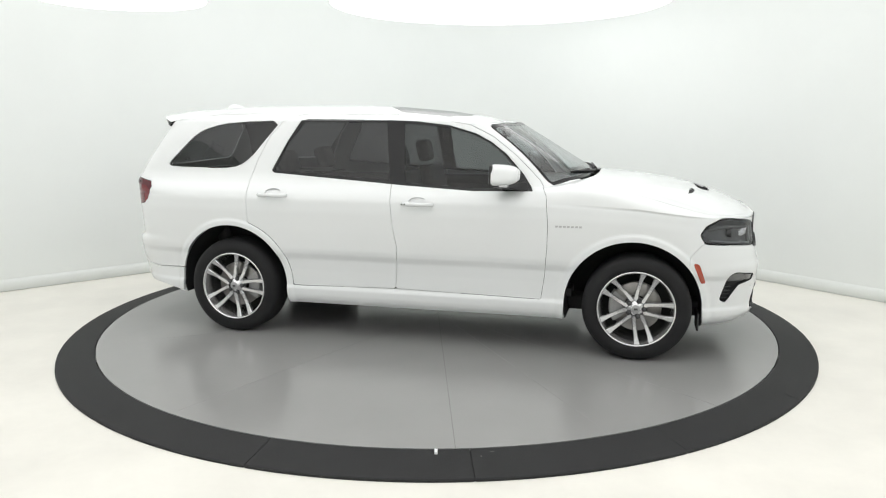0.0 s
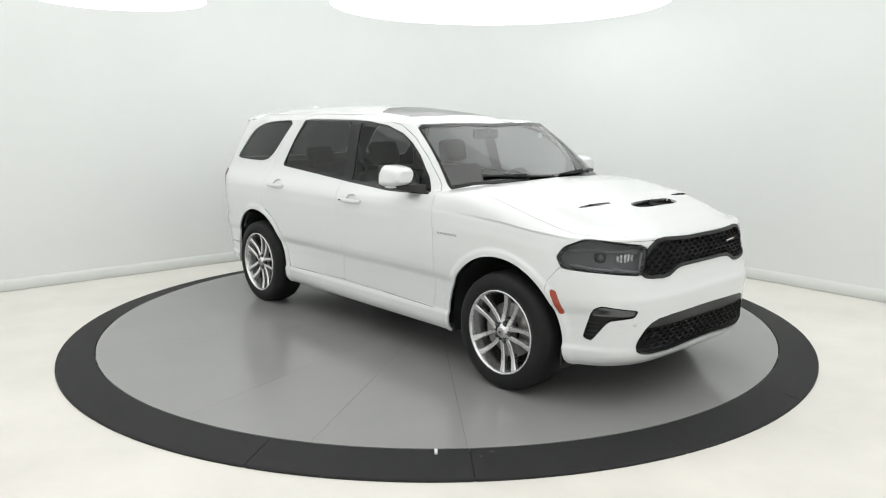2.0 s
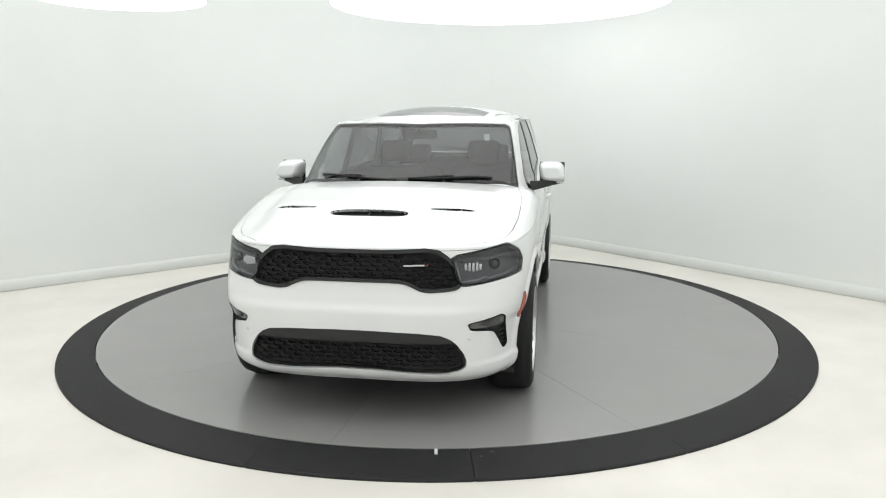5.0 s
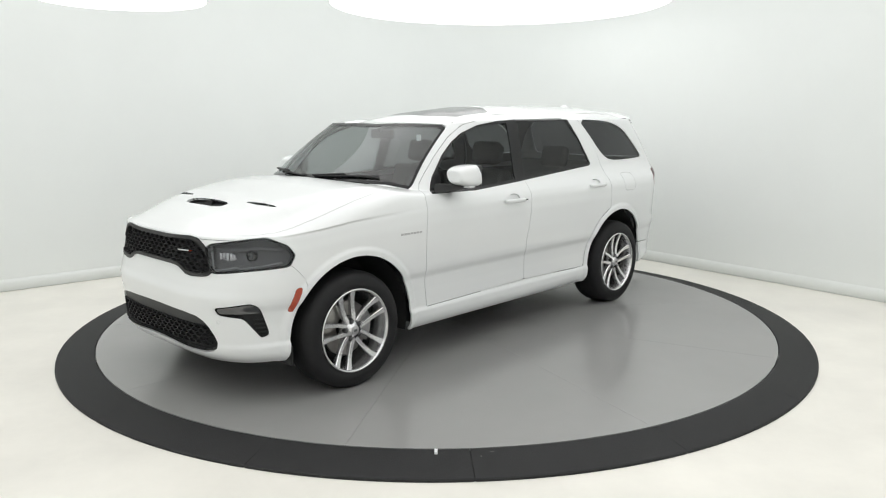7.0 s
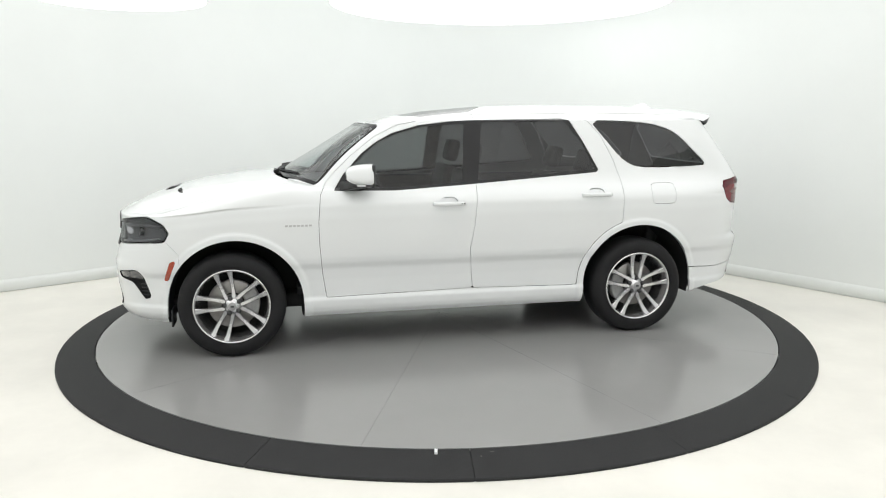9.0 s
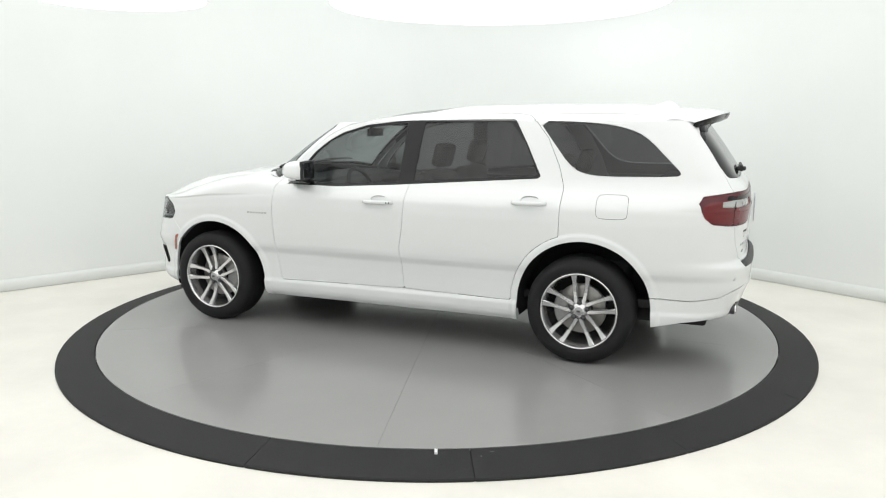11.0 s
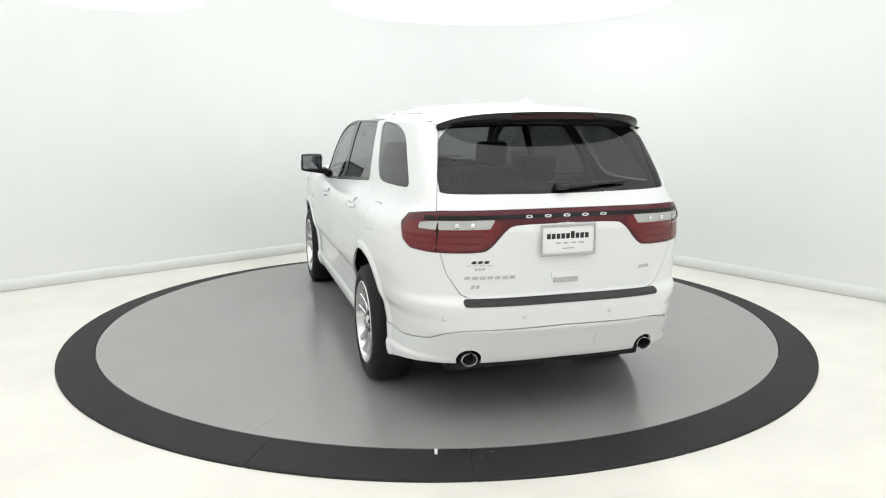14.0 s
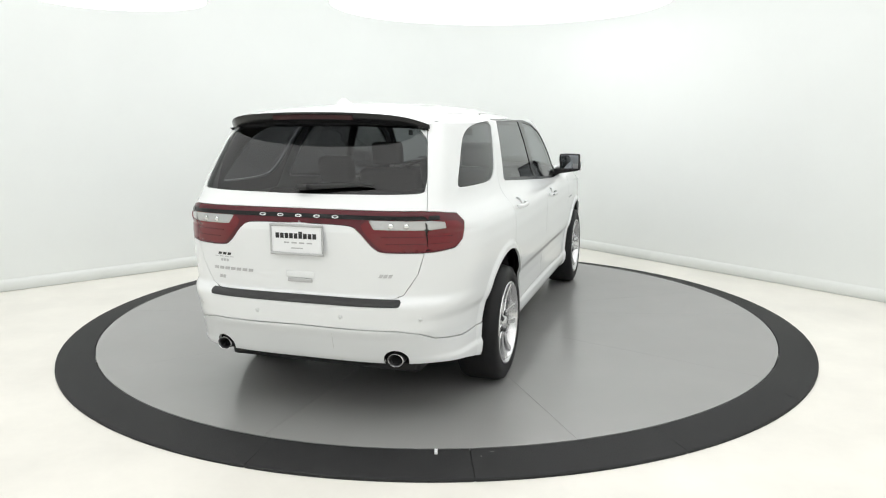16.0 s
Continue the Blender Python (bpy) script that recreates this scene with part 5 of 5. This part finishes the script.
    add("mirror_stalk", tube([(-1.02, 0, 1.53), (-1.035, 0, 1.575)], 0.018, 8), M_BLACK)
    add("sticker", box(-1.02, -1.016, 0.49, 0.53, 1.475, 1.52), M_PLATE, None, "small white sticker in the windscreen").matrix_basis = base @ pose(0.07, 0, 0)
    for y in (0.38, -0.38):
        add("sun_visor", box(-1.20, -1.06, y - 0.2, y + 0.2, 1.575, 1.592, 0.005), M_HEADLINER)


M_RED = mat("red_lens", (0.145, 0.008, 0.013), 0.22, coat=0.15)
M_REDDARK = mat("dark_red_lens", (0.085, 0.009, 0.015), 0.25, spec=0.4)
# mirror darkened by colour, in place of a dark reflection of the car
M_MIRROR = mat("mirror_dark_reflection", (0.22, 0.23, 0.25), 0.03, metal=1.0)
M_BRAKE = mat("unlit_brake_lens", (0.03, 0.004, 0.006), 0.3, spec=0.25)
M_LAMPWHITE = mat("clear_lamp_reflector", (0.55, 0.56, 0.56), 0.18, metal=0.5, bump=0.4, bscale=80)
M_LAMPGREY = mat("pale_light_guide", (0.62, 0.63, 0.64), 0.25, coat=0.5)
M_GUIDE = mat("unlit_light_guide", (0.26, 0.265, 0.27), 0.3, coat=0.4)
M_SMOKE = mat("smoked_lens", (0.06, 0.062, 0.065), 0.12, coat=0.8)
M_BEZEL = mat("lamp_bezel_grey", (0.13, 0.131, 0.137), 0.4, var=0.15, scale=40)
M_REFLECTOR = mat("faceted_reflector", (0.8, 0.8, 0.82), 0.16, metal=0.85, bump=0.5, bscale=120)
M_CALIPER = mat("cast_grey_caliper", (0.34, 0.34, 0.34), 0.45, metal=0.5, var=0.12, scale=50)
M_MESH = mat("satin_black_mesh", (0.013, 0.013, 0.0145), 0.6, spec=0.22)
M_DARKPLASTIC = mat("matt_black_plastic", (0.013, 0.013, 0.014), 0.75, var=0.2, scale=25)
M_BADGE = mat("grey_badge_metal", (0.50, 0.50, 0.51), 0.38, metal=0.7)


# ---- build ----
booth()
softbox(0.64, 1.83, 2.775, 1.74)
softbox(-2.50, -0.07, 2.555, 0.65)
fill_ceiling(-7.43, 7.43, -8.83, 6.04)
table = turntable()
ramp()
car = build_car()


def motions():
    rows = [(float(t), pose(0, 0, 0, 0, 0, TURN_START + TURN_RATE * t)) for t in range(17)]
    walk(car, rows)
    walk(table, rows)


motions()
